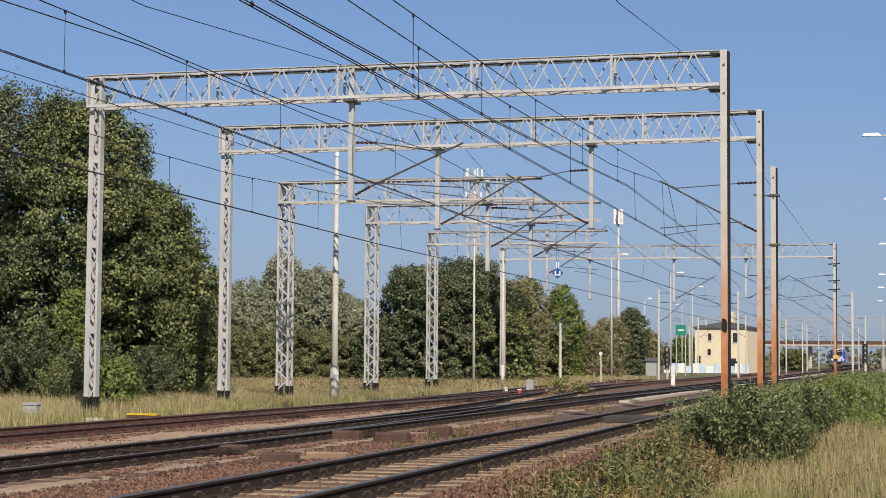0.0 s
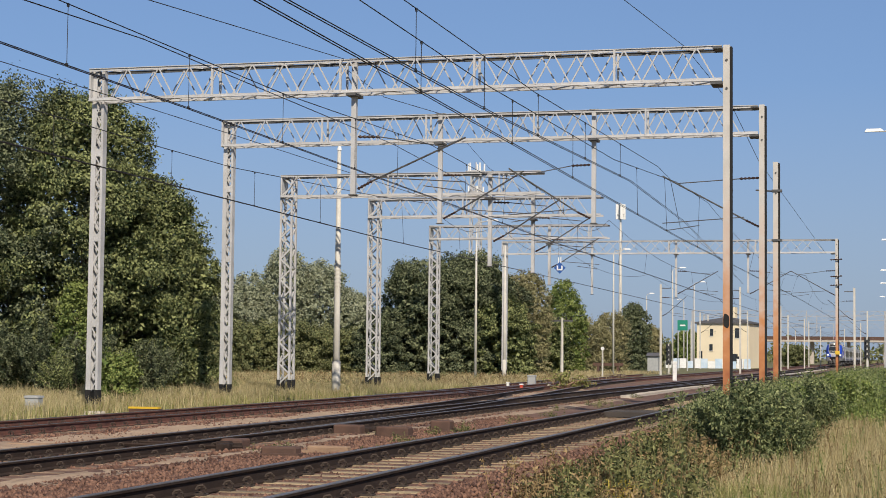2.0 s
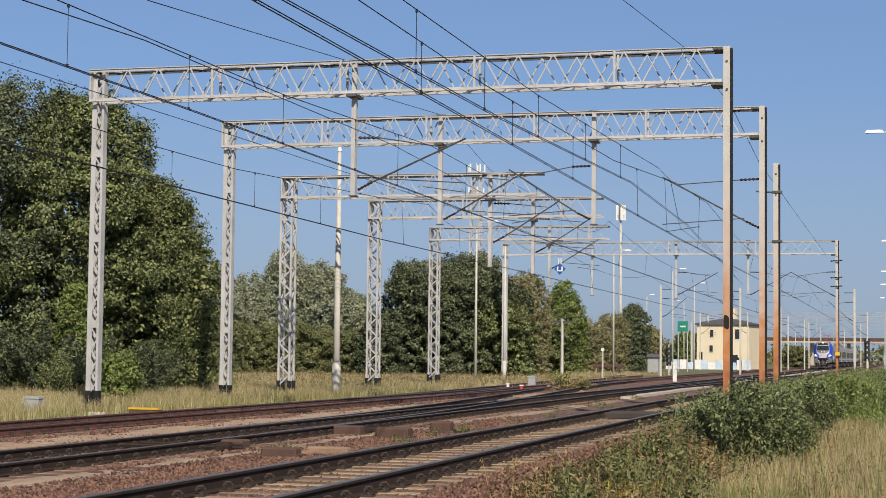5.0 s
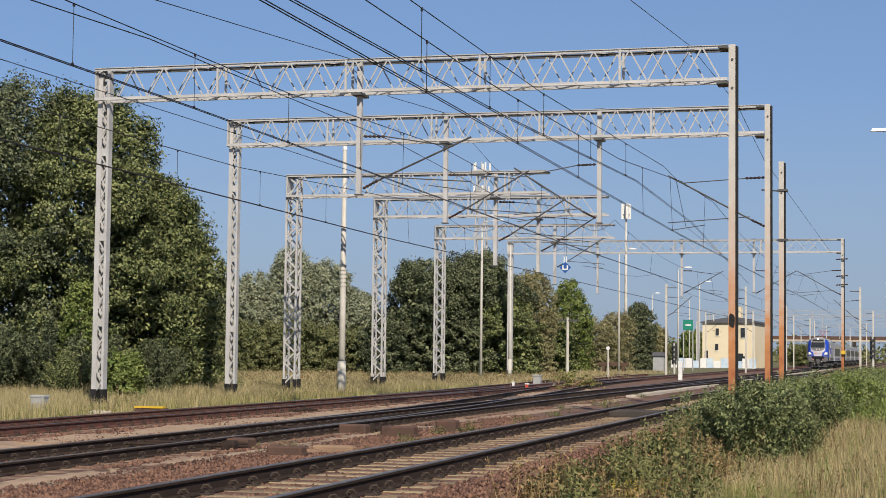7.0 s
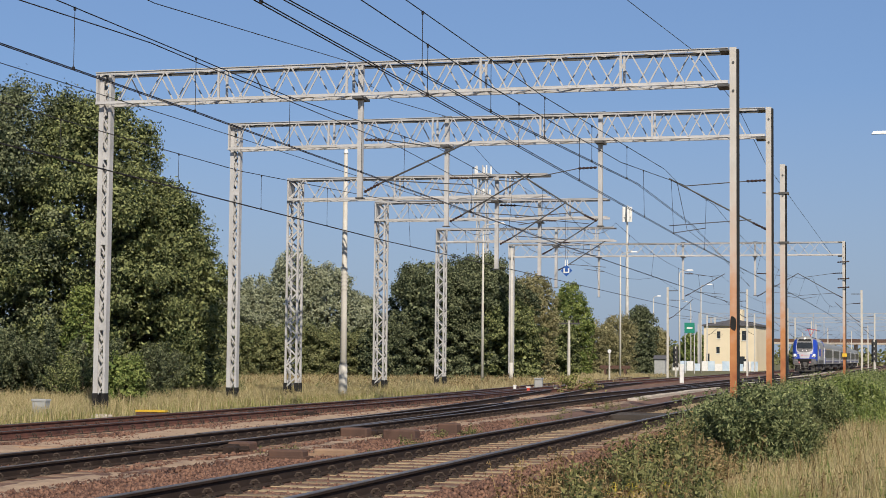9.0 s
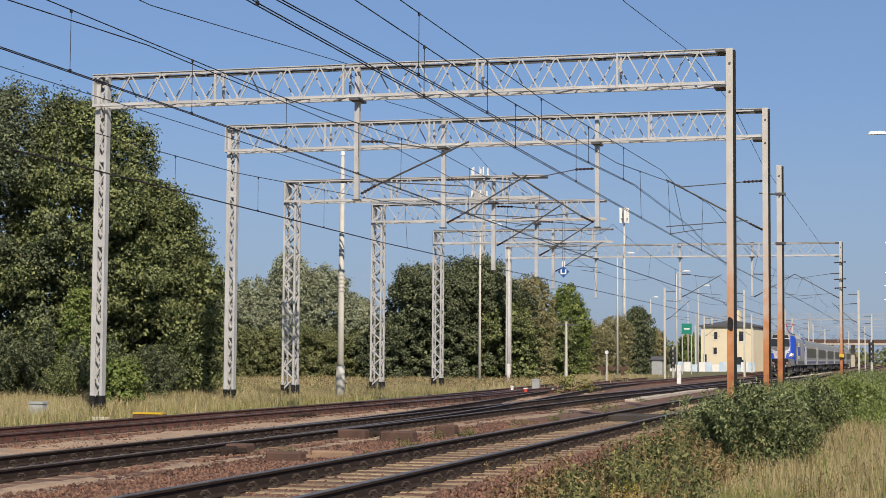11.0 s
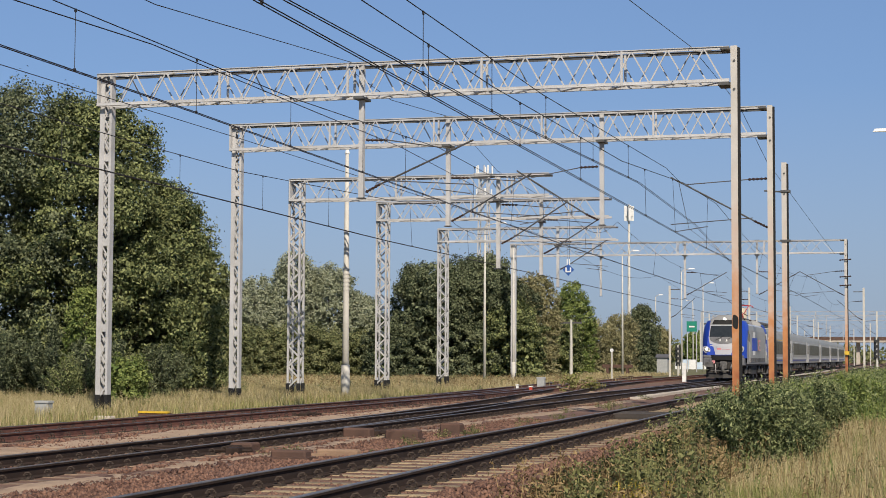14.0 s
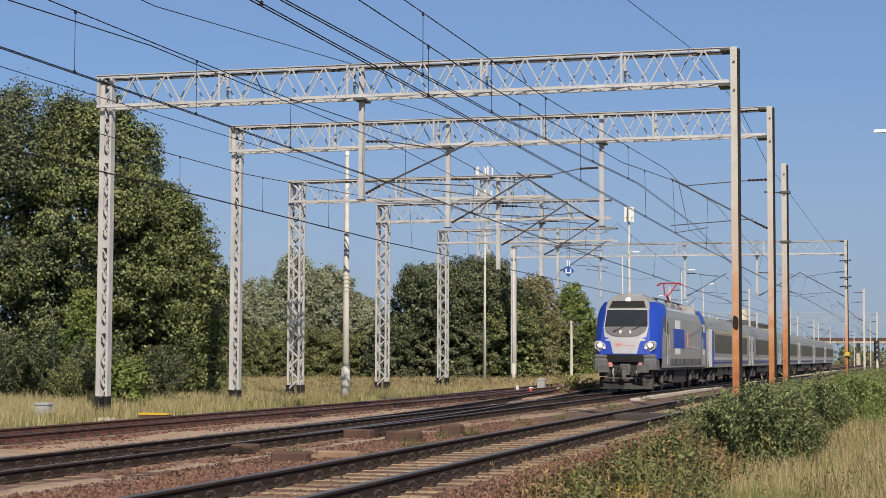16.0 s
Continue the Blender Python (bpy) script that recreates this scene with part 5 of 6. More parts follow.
part("roof", Shape().add([(-0.75, -0.2, 1.7), (0.75, -0.2, 1.7), (0.75, 1.8, 1.7), (-0.75, 1.8, 1.7), (-0.75, 0.8, 2.1), (0.75, 0.8, 2.1)], [(0, 1, 5, 4), (2, 3, 4, 5), (1, 2, 5), (3, 0, 4)]), ROOF, hut)

# far road bridge across the line
fb = thing("road_bridge", "distant pale concrete road bridge over the tracks", "bridge", at=(-24.92, 481.91, 0))
z0, z1 = 5.75, 6.25
part("deck", Shape().box(-34, 0, z0, 45, 9, z1), CONCRETE, fb, "pale bridge deck")
part("parapet", Shape().box(-34, 0.3, z1, 45, 0.5, z1 + 1.0), RUSTY, fb, "red-brown parapet")
for k in range(8):
    part("pier", Shape().box(-30 + k * 10, 3, GZ - 0.2, -29 + k * 10, 6, z0), CONCRETE, fb)

# ---- the train ----
SILVER = mat("silver_grey_paint", (0.27, 0.27, 0.265), (0.23, 0.23, 0.225), 0.5, 0.0, 0.8, 12)
LIGHT_SILVER = mat("light_silver_paint", (0.46, 0.46, 0.48), (0.40, 0.40, 0.42), 0.3, 0.1, 0.8, 12)
COACH = mat("coach_grey_paint", (0.27, 0.27, 0.26), (0.22, 0.22, 0.215), 0.55, 0.0, 0.6, 10)
COACH_ROOF = mat("coach_roof_grey", (0.24, 0.25, 0.25), (0.17, 0.18, 0.18), 0.6, 0, 0.8, 10)
ROYAL = mat("royal_blue_paint", (0.012, 0.055, 0.40), (0.010, 0.045, 0.34), 0.5, 0.0, 0.8, 12)
# UNDER is darkened for shadow below the body, DIRT lightened for sunlit pieces
UNDER = mat("grimy_shaded_underframe", (0.014, 0.0135, 0.0135), (0.045, 0.042, 0.039), 0.75, 0.2, 3, 25, 0.2)
DIRT = mat("dusty_sunlit_bogie_grey", (0.15, 0.145, 0.14), (0.06, 0.06, 0.06), 0.8, 0.1, 3, 25, 0.2)
SMOKE = mat("smoke_grey_panel", (0.10, 0.10, 0.105), (0.14, 0.14, 0.145), 0.4)
LAMP_ON = mat("lit_headlamp", (0.9, 0.9, 0.85), None, 0.2, emit=2.2)
EMBLEM = mat("faded_logo_red", (0.62, 0.22, 0.22), (0.50, 0.24, 0.25), 0.4)
WHEEL = mat("steel_wheel", (0.16, 0.14, 0.13), (0.08, 0.07, 0.07), 0.5, 0.6)
PANTO = mat("pantograph_red", (0.45, 0.03, 0.04), None, 0.45)
DARK_GLASS = mat("tinted_train_glass", (0.060, 0.057, 0.042), (0.085, 0.080, 0.060), 0.4)
DARK_GLASS.node_tree.nodes["Principled BSDF"].inputs["Specular IOR Level"].default_value = 0.06

LOCO_Z = [1.10, 1.50, 2.00, 2.46, 2.95, 3.45, 3.80, 4.08, 4.30, 4.46]
LOCO_HALF = [1.48, 1.50, 1.50, 1.50, 1.49, 1.46, 1.38, 1.20, 0.88, 0.48]
LOCO_FACE = [1.08, 1.12, 1.12, 1.10, 1.07, 1.03, 1.00, 0.94, 0.76, 0.46]
LOCO_LEN = 19.2


def nose(z):
    """How far the sloping front lies behind the lamps, by height."""
    return float(np.interp(z, [1.0, 1.7, 2.4, 2.9, 3.75, 4.1, 4.4], [0.10, 0.0, 0.10, 0.32, 0.78, 0.98, 1.38]))


def skin(ys, halves, z_lo, z_hi, flanks=(-1, 1)):
    """Side skin on both flanks between the rings given by (offset function, half-width list)."""
    s = Shape()
    ids = [i for i, z in enumerate(LOCO_Z) if z_lo <= z <= z_hi]
    for sgn in flanks:
        vs = [(sgn * halves[k][i], ys[k](LOCO_Z[i]), LOCO_Z[i]) for k in range(len(ys)) for i in ids]
        n = len(ids)
        s.add(vs, [(k * n + j, k * n + j + 1, (k + 1) * n + j + 1, (k + 1) * n + j) for k in range(len(ys) - 1) for j in range(n - 1)])
    return s


def patch(z0, z1, w0, w1, lift, steps=6, x_of=None):
    """A panel lying just proud of the sloping front."""
    s = Shape()
    vs = []
    for k in range(steps + 1):
        z = z0 + (z1 - z0) * k / steps
        w = w0 + (w1 - w0) * k / steps
        for c in (-1, -0.5, 0, 0.5, 1):
            vs.append((c * w, nose(z) - lift - 0.05 * (1 - c * c), z))
    s.add(vs, [(r * 5 + c, r * 5 + c + 1, (r + 1) * 5 + c + 1, (r + 1) * 5 + c) for r in range(steps) for c in range(4)])
    return s


def face_patch(z0, z1, frac, lift, steps=10, top=None):
    """A panel over a share of the front's width, following its outline."""
    s, vs = Shape(), []
    for k in range(steps + 1):
        z = z0 + (z1 - z0) * k / steps
        w = float(np.interp(z, LOCO_Z, LOCO_FACE)) * (frac + ((top or frac) - frac) * k / steps)
        for c in (-1, -0.6, -0.2, 0.2, 0.6, 1):
            vs.append((c * w, nose(z) - lift - 0.06 * (1 - c * c), z))
    return s.add(vs, [(r * 6 + c, r * 6 + c + 1, (r + 1) * 6 + c + 1, (r + 1) * 6 + c) for r in range(steps) for c in range(5)])


def smile_patch():
    """The panel under the windscreen, rounded at the bottom."""
    s, vs = Shape(), []
    for k in range(9):
        z = 2.48 + 0.47 * (k / 8) ** 1.4
        w = 0.94 * math.sin(math.pi / 2 * min(1.0, 0.12 + k / 8)) ** 0.8
        for c in (-1, -0.6, -0.2, 0.2, 0.6, 1):
            vs.append((c * w, nose(z) - 0.048 - 0.06 * (1 - (c * w / 1.05) ** 2), z))
    return s.add(vs, [(r * 6 + c, r * 6 + c + 1, (r + 1) * 6 + c + 1, (r + 1) * 6 + c) for r in range(8) for c in range(5)])


def wheelset(parent, y, r, name="wheelset"):
    s = Shape()
    for x in (-0.75, 0.75):
        s.tube([(x - 0.065, 0, 0), (x + 0.065, 0, 0)], [r, r], 20)
        sg = 1 if x < 0 else -1
        s.tube([(x + sg * 0.05, 0, 0), (x + sg * 0.085, 0, 0)], [r + 0.028, r + 0.028], 20)
        for k in range(4):
            a = k * math.pi / 2
            s.box(x - 0.085, math.cos(a) * r * 0.6 - 0.05, math.sin(a) * r * 0.6 - 0.05, x + 0.085, math.cos(a) * r * 0.6 + 0.05, math.sin(a) * r * 0.6 + 0.05)
    s.tube([(-0.9, 0, 0), (0.9, 0, 0)], 0.09, 10)
    w = part(name, s, WHEEL, parent)
    w.location = (0, y, r)
    return w


def bogie(parent, y, wheelbase, r, frame_z=0.75, side=0.95):
    b = part("bogie_frame", Shape().box(-side - 0.06, y - wheelbase / 2 - 0.7, frame_z - 0.14, -side + 0.06, y + wheelbase / 2 + 0.7, frame_z + 0.14, 0.03)
             .box(side - 0.06, y - wheelbase / 2 - 0.7, frame_z - 0.14, side + 0.06, y + wheelbase / 2 + 0.7, frame_z + 0.14, 0.03)
             .box(-side, y - 0.25, frame_z - 0.12, side, y + 0.25, frame_z + 0.1), DIRT, parent, "dusty grey bogie frame")
    for sx in (-side - 0.12, side + 0.12):
        for k in (-1, 1):
            yy = y + k * wheelbase / 2
            part("axle_box", Shape().box(sx - 0.1, yy - 0.17, r - 0.17, sx + 0.1, yy + 0.17, r + 0.17, 0.04), DIRT, b)
            part("spring", Shape().tube([(sx, yy + 0.33 * k, r - 0.1), (sx, yy + 0.33 * k, frame_z + 0.3)], 0.09, 8), UNDER, b)
            part("spring", Shape().tube([(sx, yy - 0.33 * k, r - 0.1), (sx, yy - 0.33 * k, frame_z + 0.3)], 0.09, 8), UNDER, b)
        part("damper", Shape().tube([(sx, y - 0.5, frame_z - 0.05), (sx, y + 0.7, frame_z + 0.22)], 0.05, 8), STEEL, b)
        part("brake_unit", Shape().box(sx - 0.08, y - 0.3, frame_z - 0.35, sx + 0.08, y + 0.3, frame_z - 0.1, 0.03), UNDER, b)
    return b


def locomotive():
    t = thing("locomotive", "blue and silver electric locomotive with lit headlamps on the middle track", "locomotive")
    L = LOCO_LEN
    f0, f1, f2 = (lambda z: nose(z)), (lambda z: nose(z) * 0.9 + 0.34), (lambda z: nose(z) * 0.65 + 0.86)
    f3 = lambda z: float(np.interp(z, [1.0, 2.46, 2.95, 3.45, 4.1], [1.10, 1.30, 1.75, 2.9, 3.9]))
    mid = [a + (b - a) * 0.72 for a, b in zip(LOCO_FACE, LOCO_HALF)]
    g = lambda fn: (lambda z: L - fn(z))
    # corner and flank panels in blue at both ends
    for ends in ((f0, f1, f2, f3), (g(f0), g(f1), g(f2), g(f3))):
        for side in (-1, 1):
            part("cab_side", skin(list(ends), [LOCO_FACE, mid, LOCO_HALF, LOCO_HALF], 1.45, 4.1, (side,)), ROYAL, t, "glossy royal blue cab corner", smooth=True)
    # side walls
    for side in (-1, 1):
        part("body_side", skin([f3, g(f3)], [LOCO_HALF, LOCO_HALF], 1.0, 3.85, (side,)), SILVER, t, "silver grey body side")
    # low roof over the machine room, and a higher dome over each cab
    ids = list(range(6, len(LOCO_Z)))
    low = [3.80 + (LOCO_Z[i] - 3.80) * 0.42 for i in ids]
    ring = [(-LOCO_HALF[i], z) for i, z in zip(ids, low)] + [(LOCO_HALF[i], z) for i, z in zip(reversed(ids), reversed(low))]
    part("roof", Shape().prism(ring, 2.7, L - 2.7), LIGHT_SILVER, t, "pale grey roof")
    n = 2 * len(ids)
    dome_rows = [(lambda z: nose(z) + 0.02, LOCO_FACE, 0.99), (lambda z: nose(z) + 0.45, LOCO_HALF, 0.90), (lambda z: nose(z) * 0.6 + 1.2, LOCO_HALF, 0.985), (lambda z: 2.75, LOCO_HALF, 0.985)]
    dome = Shape()
    vs = []
    for fn, half, k in dome_rows:
        vs += [(-half[i] * k, fn(LOCO_Z[i]), LOCO_Z[i] + 0.004) for i in ids] + [(half[i] * k, fn(LOCO_Z[i]), LOCO_Z[i] + 0.004) for i in reversed(ids)]
    dome.add(vs, [(r_ * n + i, r_ * n + i + 1, (r_ + 1) * n + i + 1, (r_ + 1) * n + i) for r_ in range(3) for i in range(n - 1)] + [tuple(range(3 * n, 4 * n))])
    for end in (0, 1):
        m = (lambda sh: sh) if end == 0 else (lambda sh: Shape().add([(-x, L - y, z) for x, y, z in sh.v], sh.f))
        part("cab_roof", m(dome), SILVER, t, "silver grey dome over the cab", smooth=True)
        part("cab_front", m(face_patch(1.45, 3.80, 1.0, 0.0)), BLACK, t, "black cab front behind the panels", smooth=True)
        part("brow_panel", m(face_patch(3.74, 4.45, 1.0, 0.012, 14)), SILVER, t, "silver grey brow above the windscreen", smooth=True)
        part("cheek", m(face_patch(1.70, 3.78, 1.0, 0.010, 14)), ROYAL, t, "royal blue cheeks of the cab front", smooth=True)
        face = part("front_panel", m(face_patch(1.74, 2.95, 0.70, 0.024, 10, 0.95)), LIGHT_SILVER, t, "light silver nose panel", smooth=True)
        part("emblem", m(Shape().box(-0.42, nose(2.1) - 0.085, 2.06, -0.14, nose(2.1) - 0.06, 2.2, 0.01)), EMBLEM, face, "pale red emblem shape")
        part("lettering_bar", m(Shape().box(-0.08, nose(2.08) - 0.085, 2.085, 0.45, nose(2.08) - 0.06, 2.11)), EMBLEM, face)
        part("lower_screen", m(smile_patch()), SMOKE, t, "dark grey curved panel below the windscreen", smooth=True)
        for sx in (-0.22, 0.22):
            part("vent", m(Shape().box(sx - 0.05, nose(2.7) - 0.13, 2.62, sx + 0.05, nose(2.7) - 0.10, 2.78)), WHITE, t)
        ws = part("windscreen", m(face_patch(2.93, 3.72, 0.91, 0.046)), GLASS, t, "dark tinted windscreen", smooth=True)
        part("screen_frame", m(face_patch(2.88, 3.76, 0.95, 0.036)), LIGHT_SILVER, ws, "thin silver screen surround", smooth=True)
        for sx in (-0.55, 0.15):
            part("wiper", m(Shape().beam((sx, nose(2.75) - 0.14, 2.72), (sx + 0.55, nose(3.0) - 0.12, 3.0), 0.03)), BLACK, ws)
        part("lamp_visor", m(patch(3.82, 4.13, 0.84, 0.72, 0.045, 8)), BLACK, t, "black visor round the top lamp", smooth=True)
        part("top_lamp", m(Shape().tube([(0, nose(4.17) - 0.16, 4.17), (0, nose(4.17) + 0.1, 4.17)], [0.105, 0.12], 12)), LAMP_ON if end == 0 else GLASS, t, "lit round headlamp")
        for sx in (-1.1, 1.1):
            k_ = 1 if sx > 0 else -1
            almond = [(-0.36, -0.22), (-0.24, -0.27), (0.08, -0.24), (0.25, -0.10), (0.29, 0.10), (0.22, 0.22), (0.02, 0.24), (-0.18, 0.10)]
            hl = part("headlamp", m(Shape().prism([(sx + k_ * ax, 2.08 + az) for ax, az in almond], nose(2.1) - 0.035, nose(2.1) + 0.35)), LIGHT_SILVER, t, "silver almond headlamp surround")
            part("bezel", m(Shape().prism([(sx + k_ * (ax * 0.78 + 0.01), 2.08 + az * 0.76) for ax, az in almond], nose(2.1) - 0.045, nose(2.1) + 0.2)), SMOKE, hl, "dark lamp recess")
            part("lens", m(Shape().tube([(sx * 1.03, nose(2.1) - 0.075, 2.12), (sx * 1.03, nose(2.1) + 0.1, 2.12)], [0.105, 0.11], 12)), LAMP_ON if end == 0 else GLASS, hl, "lit lens")
            part("lens", m(Shape().tube([(sx * 0.86, nose(2.0) - 0.065, 2.0), (sx * 0.86, nose(2.0) + 0.1, 2.0)], [0.07, 0.07], 10)), WHITE, hl)
            bf = part("buffer", m(Shape().tube([(sx * 0.8, -0.55, 1.06), (sx * 0.8, -0.1, 1.06), (sx * 0.8, 0.4, 1.06)], [0.10, 0.13, 0.18], 12)), UNDER, t, "dark buffer")
            part("buffer_head", m(Shape().box(sx * 0.8 - 0.27, -0.60, 0.90, sx * 0.8 + 0.27, -0.54, 1.24, 0.03)), DIRT, bf)
            part("step", m(Shape().box(sx * 1.15 - 0.16, 0.5, 0.28, sx * 1.15 + 0.16, 0.9, 0.34)), DIRT, t)
            part("corner_guard", m(Shape().box(sx * 1.0 - 0.31, -0.10, 1.02, sx * 1.0 + 0.31, 1.05, 1.54, 0.08)), SMOKE, t, "grey corner bumper block")
            part("corner_ledge", m(Shape().box(sx * 0.99 - 0.29, -0.05, 1.56, sx * 0.99 + 0.29, 0.9, 1.70, 0.05)), SMOKE, t)
            part("cab_window", m(Shape().box(sx / 1.1 * 1.485 - 0.02, 2.02, 2.72, sx / 1.1 * 1.485 + 0.02, 2.42, 3.42)), DARK_GLASS, t, "dark cab side window")
            dr = part("cab_door", m(Shape().box(sx / 1.1 * 1.5 - 0.015, 2.55, 1.25, sx / 1.1 * 1.5 + 0.015, 3.25, 3.3)), SILVER, t)
            part("door_window", m(Shape().box(sx / 1.1 * 1.51 - 0.015, 2.68, 2.65, sx / 1.1 * 1.51 + 0.015, 3.12, 3.2)), DARK_GLASS, dr)
            for hy in (2.48, 3.34):
                part("handrail", m(Shape().tube([(sx / 1.1 * 1.55, hy, 1.2), (sx / 1.1 * 1.55, hy, 2.6)], 0.012, 6)), STEEL, dr)
        part("bumper_beam", m(Shape().box(-0.85, 0.0, 1.36, 0.85, 0.7, 1.70, 0.05)), BLACK, t, "black bumper beam")
        part("head_stock", m(Shape().box(-1.2, 0.15, 0.72, 1.2, 0.8, 1.36, 0.04)), UNDER, t, "grimy head stock with shade in its colour")
        part("coupling_hook", m(Shape().box(-0.08, -0.35, 0.95, 0.08, 0.2, 1.12, 0.03).box(-0.10, -0.4, 0.6, 0.10, -0.28, 1.0, 0.03)), DIRT, t)
        part("coupler_block", m(Shape().box(-0.24, -0.12, 0.78, 0.24, 0.2, 1.28, 0.05)), DIRT, t, "dusty coupler housing")
        part("cowcatcher_bar", m(Shape().tube([(-0.9, -0.02, 0.66), (0, -0.28, 0.62), (0.9, -0.02, 0.66)], 0.045, 7)), DIRT, t)
        for sx in (-0.68, 0.68):
            part("jumper_box", m(Shape().box(sx - 0.10, 0.02, 1.14, sx + 0.10, 0.2, 1.36, 0.03)), EMBLEM, t, "faded red jumper socket")
        for sx in (-0.55, -0.3, 0.3, 0.55):
            part("brake_hose", m(Shape().tube([(sx, 0.15, 1.05), (sx * 0.95, -0.15, 0.9), (sx * 0.9, -0.12, 0.55), (sx * 0.85, 0.1, 0.45)], 0.035, 7)), STEEL if abs(sx) > 0.4 else UNDER, t)
        part("snow_plough", m(Shape().add([(-1.2, 0.35, 0.68), (0, 0.02, 0.68), (1.2, 0.35, 0.68), (-1.2, 0.15, 0.16), (0, -0.2, 0.16), (1.2, 0.15, 0.16),
                                           (-1.2, 0.6, 0.68), (1.2, 0.6, 0.68), (-1.2, 0.6, 0.16), (1.2, 0.6, 0.16)],
                                          [(0, 1, 4, 3), (1, 2, 5, 4), (0, 3, 8, 6), (2, 7, 9, 5), (6, 8, 9, 7), (3, 4, 5, 9, 8), (0, 6, 7, 2, 1)])), UNDER, t, "blackish snow plough with shade in its colour")
    part("underframe", Shape().box(-1.40, 0.9, 0.98, 1.40, L - 0.9, 1.14), DIRT, t, "grey sole bar")
    part("transformer", Shape().box(-1.2, 7.3, 0.35, 1.2, 11.9, 0.98, 0.06), UNDER, t, "dark underfloor transformer")
    for k in range(8):
        for sx in (-1, 1):
            part("louvre", Shape().box(sx * 1.505 - 0.012, 3.6 + k * 1.55, 1.22, sx * 1.505 + 0.012, 4.9 + k * 1.55, 1.52), STEEL_SHADE if k % 2 else DIRT, t)
    for sx in (-1, 1):
        for y0, y1, m_ in ((5.6, 7.4, WHITE), (5.0, 8.9, ROYAL), (16.4, 17.4, WHITE), (15.9, 17.9, ROYAL)):
            z0, z1, e = (1.72, 3.36, 0.006) if m_ is WHITE else (2.02, 2.95, 0.011)
            part("stripe", Shape().box(sx * 1.503 - e, y0, z0, sx * 1.503 + e, y1 - 0.01, z1), m_, t)
        part("emblem", Shape().box(sx * 1.503 - 0.01, 10.1, 2.05, sx * 1.503 + 0.01, 10.5, 2.85).box(sx * 1.503 - 0.01, 10.5, 2.73, sx * 1.503 + 0.01, 11.7, 2.85).box(sx * 1.503 - 0.01, 10.5, 2.40, sx * 1.503 + 0.01, 11.5, 2.50).box(sx * 1.503 - 0.01, 10.5, 2.05, sx * 1.503 + 0.01, 11.7, 2.16), EMBLEM, t, "red emblem shape")
        part("lettering_bar", Shape().box(sx * 1.503 - 0.01, 12.2, 2.0, sx * 1.503 + 0.01, 15.0, 2.2), GREYBOX, t)
    for k, (y0, w, h) in enumerate(((4.2, 1.0, 0.16), (7.0, 1.6, 0.22), (9.4, 1.8, 0.26), (11.9, 1.2, 0.22))):
        part("roof_box", Shape().box(-0.75, y0, 4.06, 0.75, y0 + w, 4.06 + h, 0.06), COACH, t)
        for sx in (-0.6, 0.6):
            part("roof_insulator", insulator(Shape(), (sx, y0 + w + 0.3, 4.06), (sx, y0 + w + 0.3, 4.40), 3, 0.09), CERAMIC, t)
    part("roof_rail", Shape().tube([(0.62, 4.4, 4.40), (0.62, 10, 4.40), (0.5, 16, 4.40)], 0.03, 6), STEEL_SHADE, t)
    # raised pantograph
    pb = part("pantograph", Shape().box(-0.55, 14.0, 4.04, 0.55, 15.3, 4.24), PANTO, t, "raised red pantograph")
    part("lower_arm", Shape().tube([(0, 15.1, 4.22), (0, 13.5, 4.85)], 0.06, 8), PANTO, pb)
    for sx in (-0.12, 0.12):
        part("upper_arm", Shape().tube([(sx, 13.5, 4.85), (sx * 3.0, 14.9, 5.52)], 0.035, 7), PANTO, pb)
    for yy in (14.75, 15.05):
        part("collector_strip", Shape().tube([(-0.72, yy, 5.40), (-0.52, yy, 5.54), (0.52, yy, 5.54), (0.72, yy, 5.40)], 0.034, 6), PANTO, pb)
    for y in (4.4, L - 4.4):
        bogie(t, y, 2.9, 0.60, 0.82, 1.05)
    wheels = [(wheelset(t, y, 0.60), 0.60) for y in (2.95, 5.85, L - 5.85, L - 2.95)]
    return t, wheels


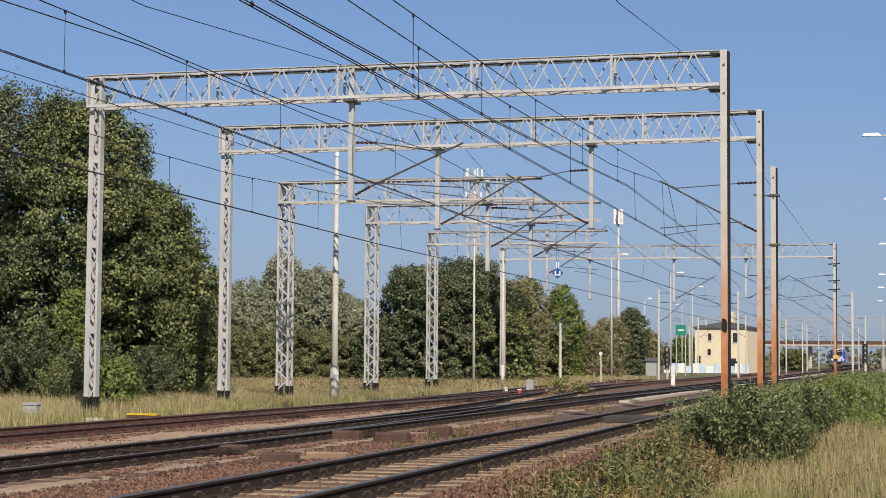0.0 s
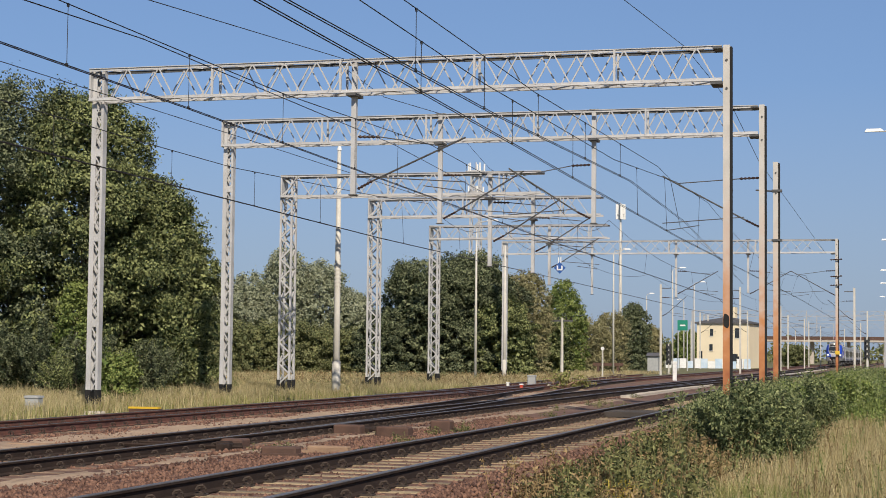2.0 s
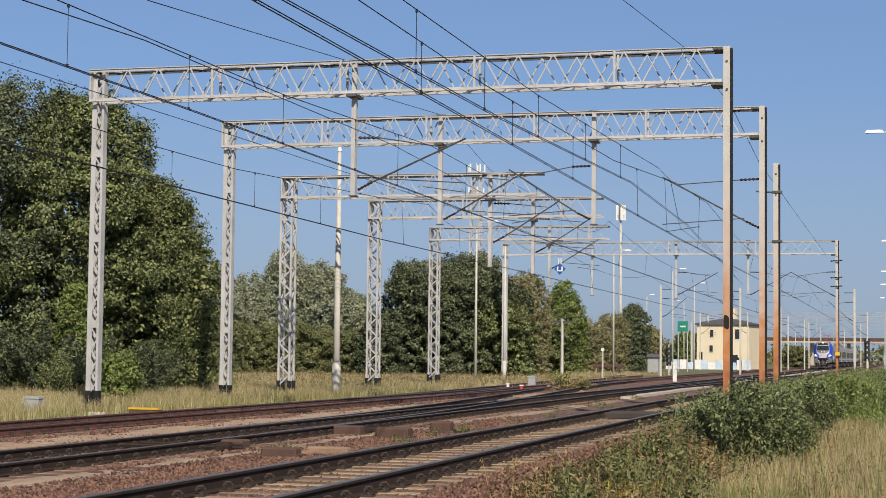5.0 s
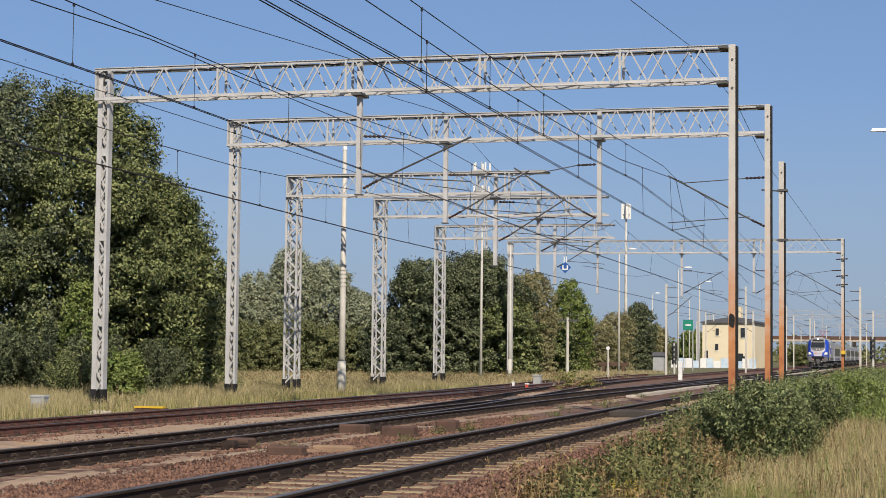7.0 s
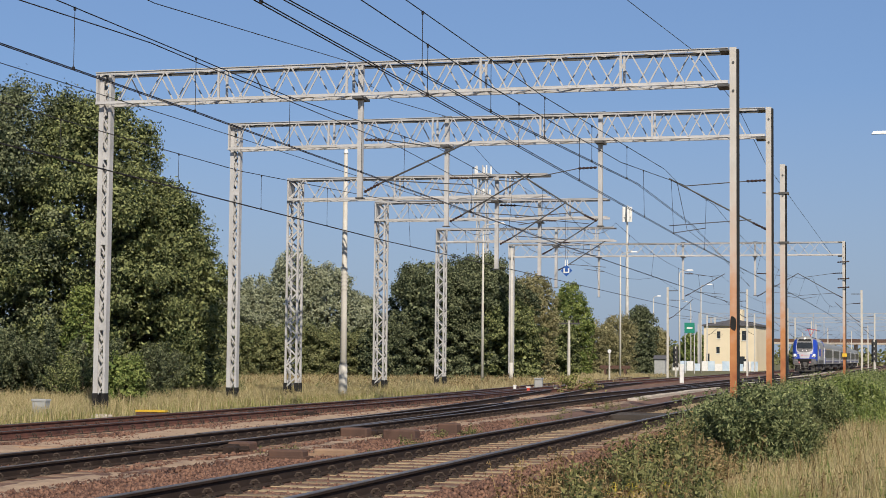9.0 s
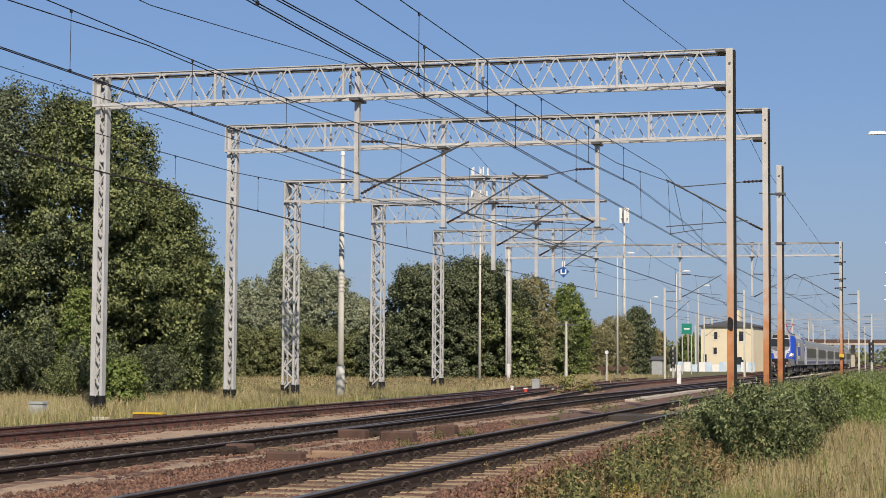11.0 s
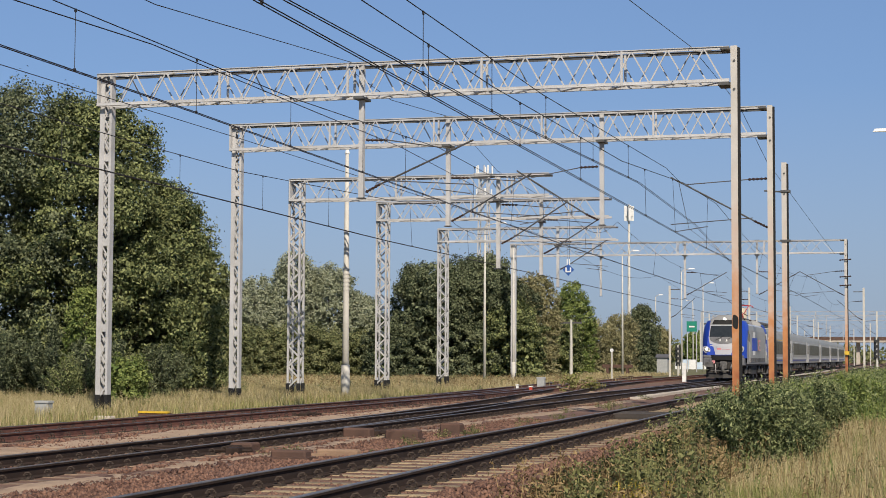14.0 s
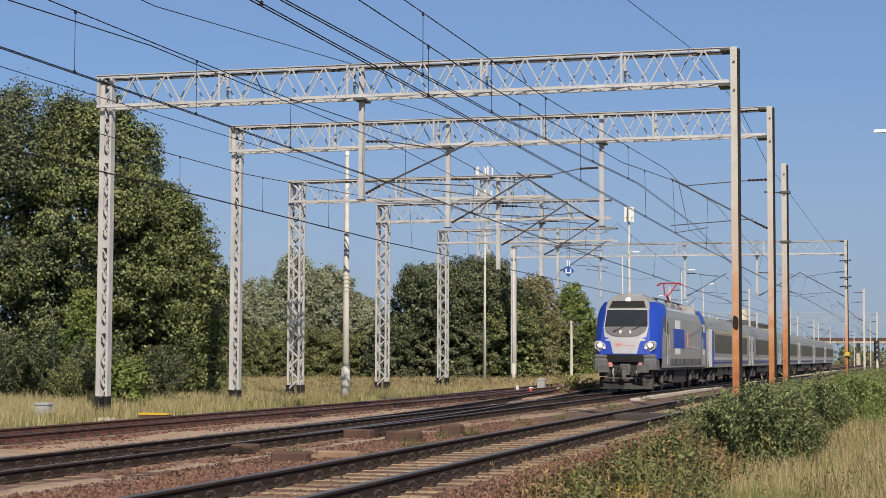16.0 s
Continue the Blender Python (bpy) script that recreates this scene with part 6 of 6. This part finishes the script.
def coach(first):
    """A grey passenger coach: lofted side walls, roof, window panes, doors, bogies."""
    L = 26.1
    t = thing("passenger_coach", "grey passenger coach with a dark window band" if not first else "grey passenger coach with a white end strip behind the locomotive", "railway coach", "coaches of the train")
    wall = [(-1.36, 1.02), (-1.43, 1.5), (-1.43, 2.9), (-1.38, 3.25), (1.38, 3.25), (1.43, 2.9), (1.43, 1.5), (1.36, 1.02)]
    part("body", Shape().prism(wall, 0.25, L - 0.25), COACH, t, "grey coach body")
    roof = [(-1.385, 3.25), (-1.22, 3.62), (-0.9, 3.86), (-0.4, 4.0), (0.4, 4.0), (0.9, 3.86), (1.22, 3.62), (1.385, 3.25)]
    part("roof", Shape().prism(roof, 0.2, L - 0.2), COACH_ROOF, t, "grey curved coach roof")
    for y0, y1 in ((-0.12, 0.25), (L - 0.25, L + 0.12)):
        part("gangway", Shape().box(-0.7, y0, 1.05, 0.7, y1, 3.35), BLACK, t)
    pane = Shape().box(-0.012, 0, 0, 0.012, 1.66, 1.08, 0.004).mesh("window")
    pane.materials.append(DARK_GLASS)
    for sx in (-1, 1):
        for k in range(11):
            part("window", pane, DARK_GLASS, t, at=(sx * 1.437, 3.35 + k * 1.78, 1.86))
        part("waist_stripe", Shape().box(sx * 1.434 - 0.006, 2.6, 1.46, sx * 1.434 + 0.006, L - 2.6, 1.60), LIGHT_SILVER, t, "pale waist stripe")
        part("sill_line", Shape().box(sx * 1.41 - 0.02, 2.6, 1.30, sx * 1.41 + 0.02, L - 2.6, 1.35), ROYAL, t, "thin dark blue line along the sill")
        part("cant_stripe", Shape().box(sx * 1.412 - 0.02, 2.6, 3.03, sx * 1.412 + 0.02, L - 2.6, 3.07), YELLOW if first else LIGHT_SILVER, t, "thin stripe above the windows")
        for y0 in (1.85 if first else 0.55, L - 1.5):
            d = part("door", Shape().box(sx * 1.42 - 0.025, y0, 1.06, sx * 1.42 + 0.025, y0 + 0.95, 3.12), ROYAL if first and y0 < 2 else LIGHT_SILVER, t, "entrance door")
            part("door_window", Shape().box(sx * 1.452 - 0.008, y0 + 0.25, 2.0, sx * 1.452 + 0.008, y0 + 0.7, 2.85), DARK_GLASS, d)
        if first:
            part("end_strip", Shape().box(sx * 1.435 - 0.012, 0.26, 1.05, sx * 1.435 + 0.012, 1.75, 3.2), WHITE, t, "white end strip")
    for k, (y0, y1) in enumerate(((6.4, 9.5), (10.3, 12.2), (13.4, 16.2), (17.2, 19.4))):
        part("underfloor_box", Shape().box(-1.25, y0, 0.5 + 0.06 * (k % 2), 1.25, y1, 1.02, 0.05), UNDER, t)
    for k in range(5):
        part("roof_vent", Shape().box(-0.4, 3 + k * 4.6, 3.98, 0.4, 4.3 + k * 4.6, 4.07, 0.03), COACH_ROOF, t)
    for y in (3.6, L - 3.6):
        bogie(t, y, 2.5, 0.46, 0.62, 0.98)
    wheels = [(wheelset(t, y, 0.46), 0.46) for y in (2.35, 4.85, L - 4.85, L - 2.35)]
    return t, wheels


TRAIN_X, TRAIN_Z = -12.387, -0.267
loco, loco_wheels = locomotive()
rake = [(loco, 0.0, loco_wheels)]
behind = LOCO_LEN + 0.55
for k in range(6):
    c, cw = coach(k == 0)
    rake.append((c, behind, cw))
    behind += 26.4


def front_at(t):
    """Where the locomotive's front is along the line: it gathers speed slowly."""
    return 356.9 - 14.323 * t - 0.2059 * t * t


def motions():
    for ob, back, wheels in rake:
        walk(ob, [(t * 0.5, pose(TRAIN_X, front_at(t * 0.5) + back, TRAIN_Z)) for t in range(33)])
        for w, r in (wheels if back < 1 else wheels[:2] if back < 30 else []):
            y, rows = w.location.y, []
            for k in range(481):
                t = k / 30
                rows.append((t, pose(0, y, r, math.degrees((front_at(t) - 356.9) / r))))
            walk(w, rows)


motions()
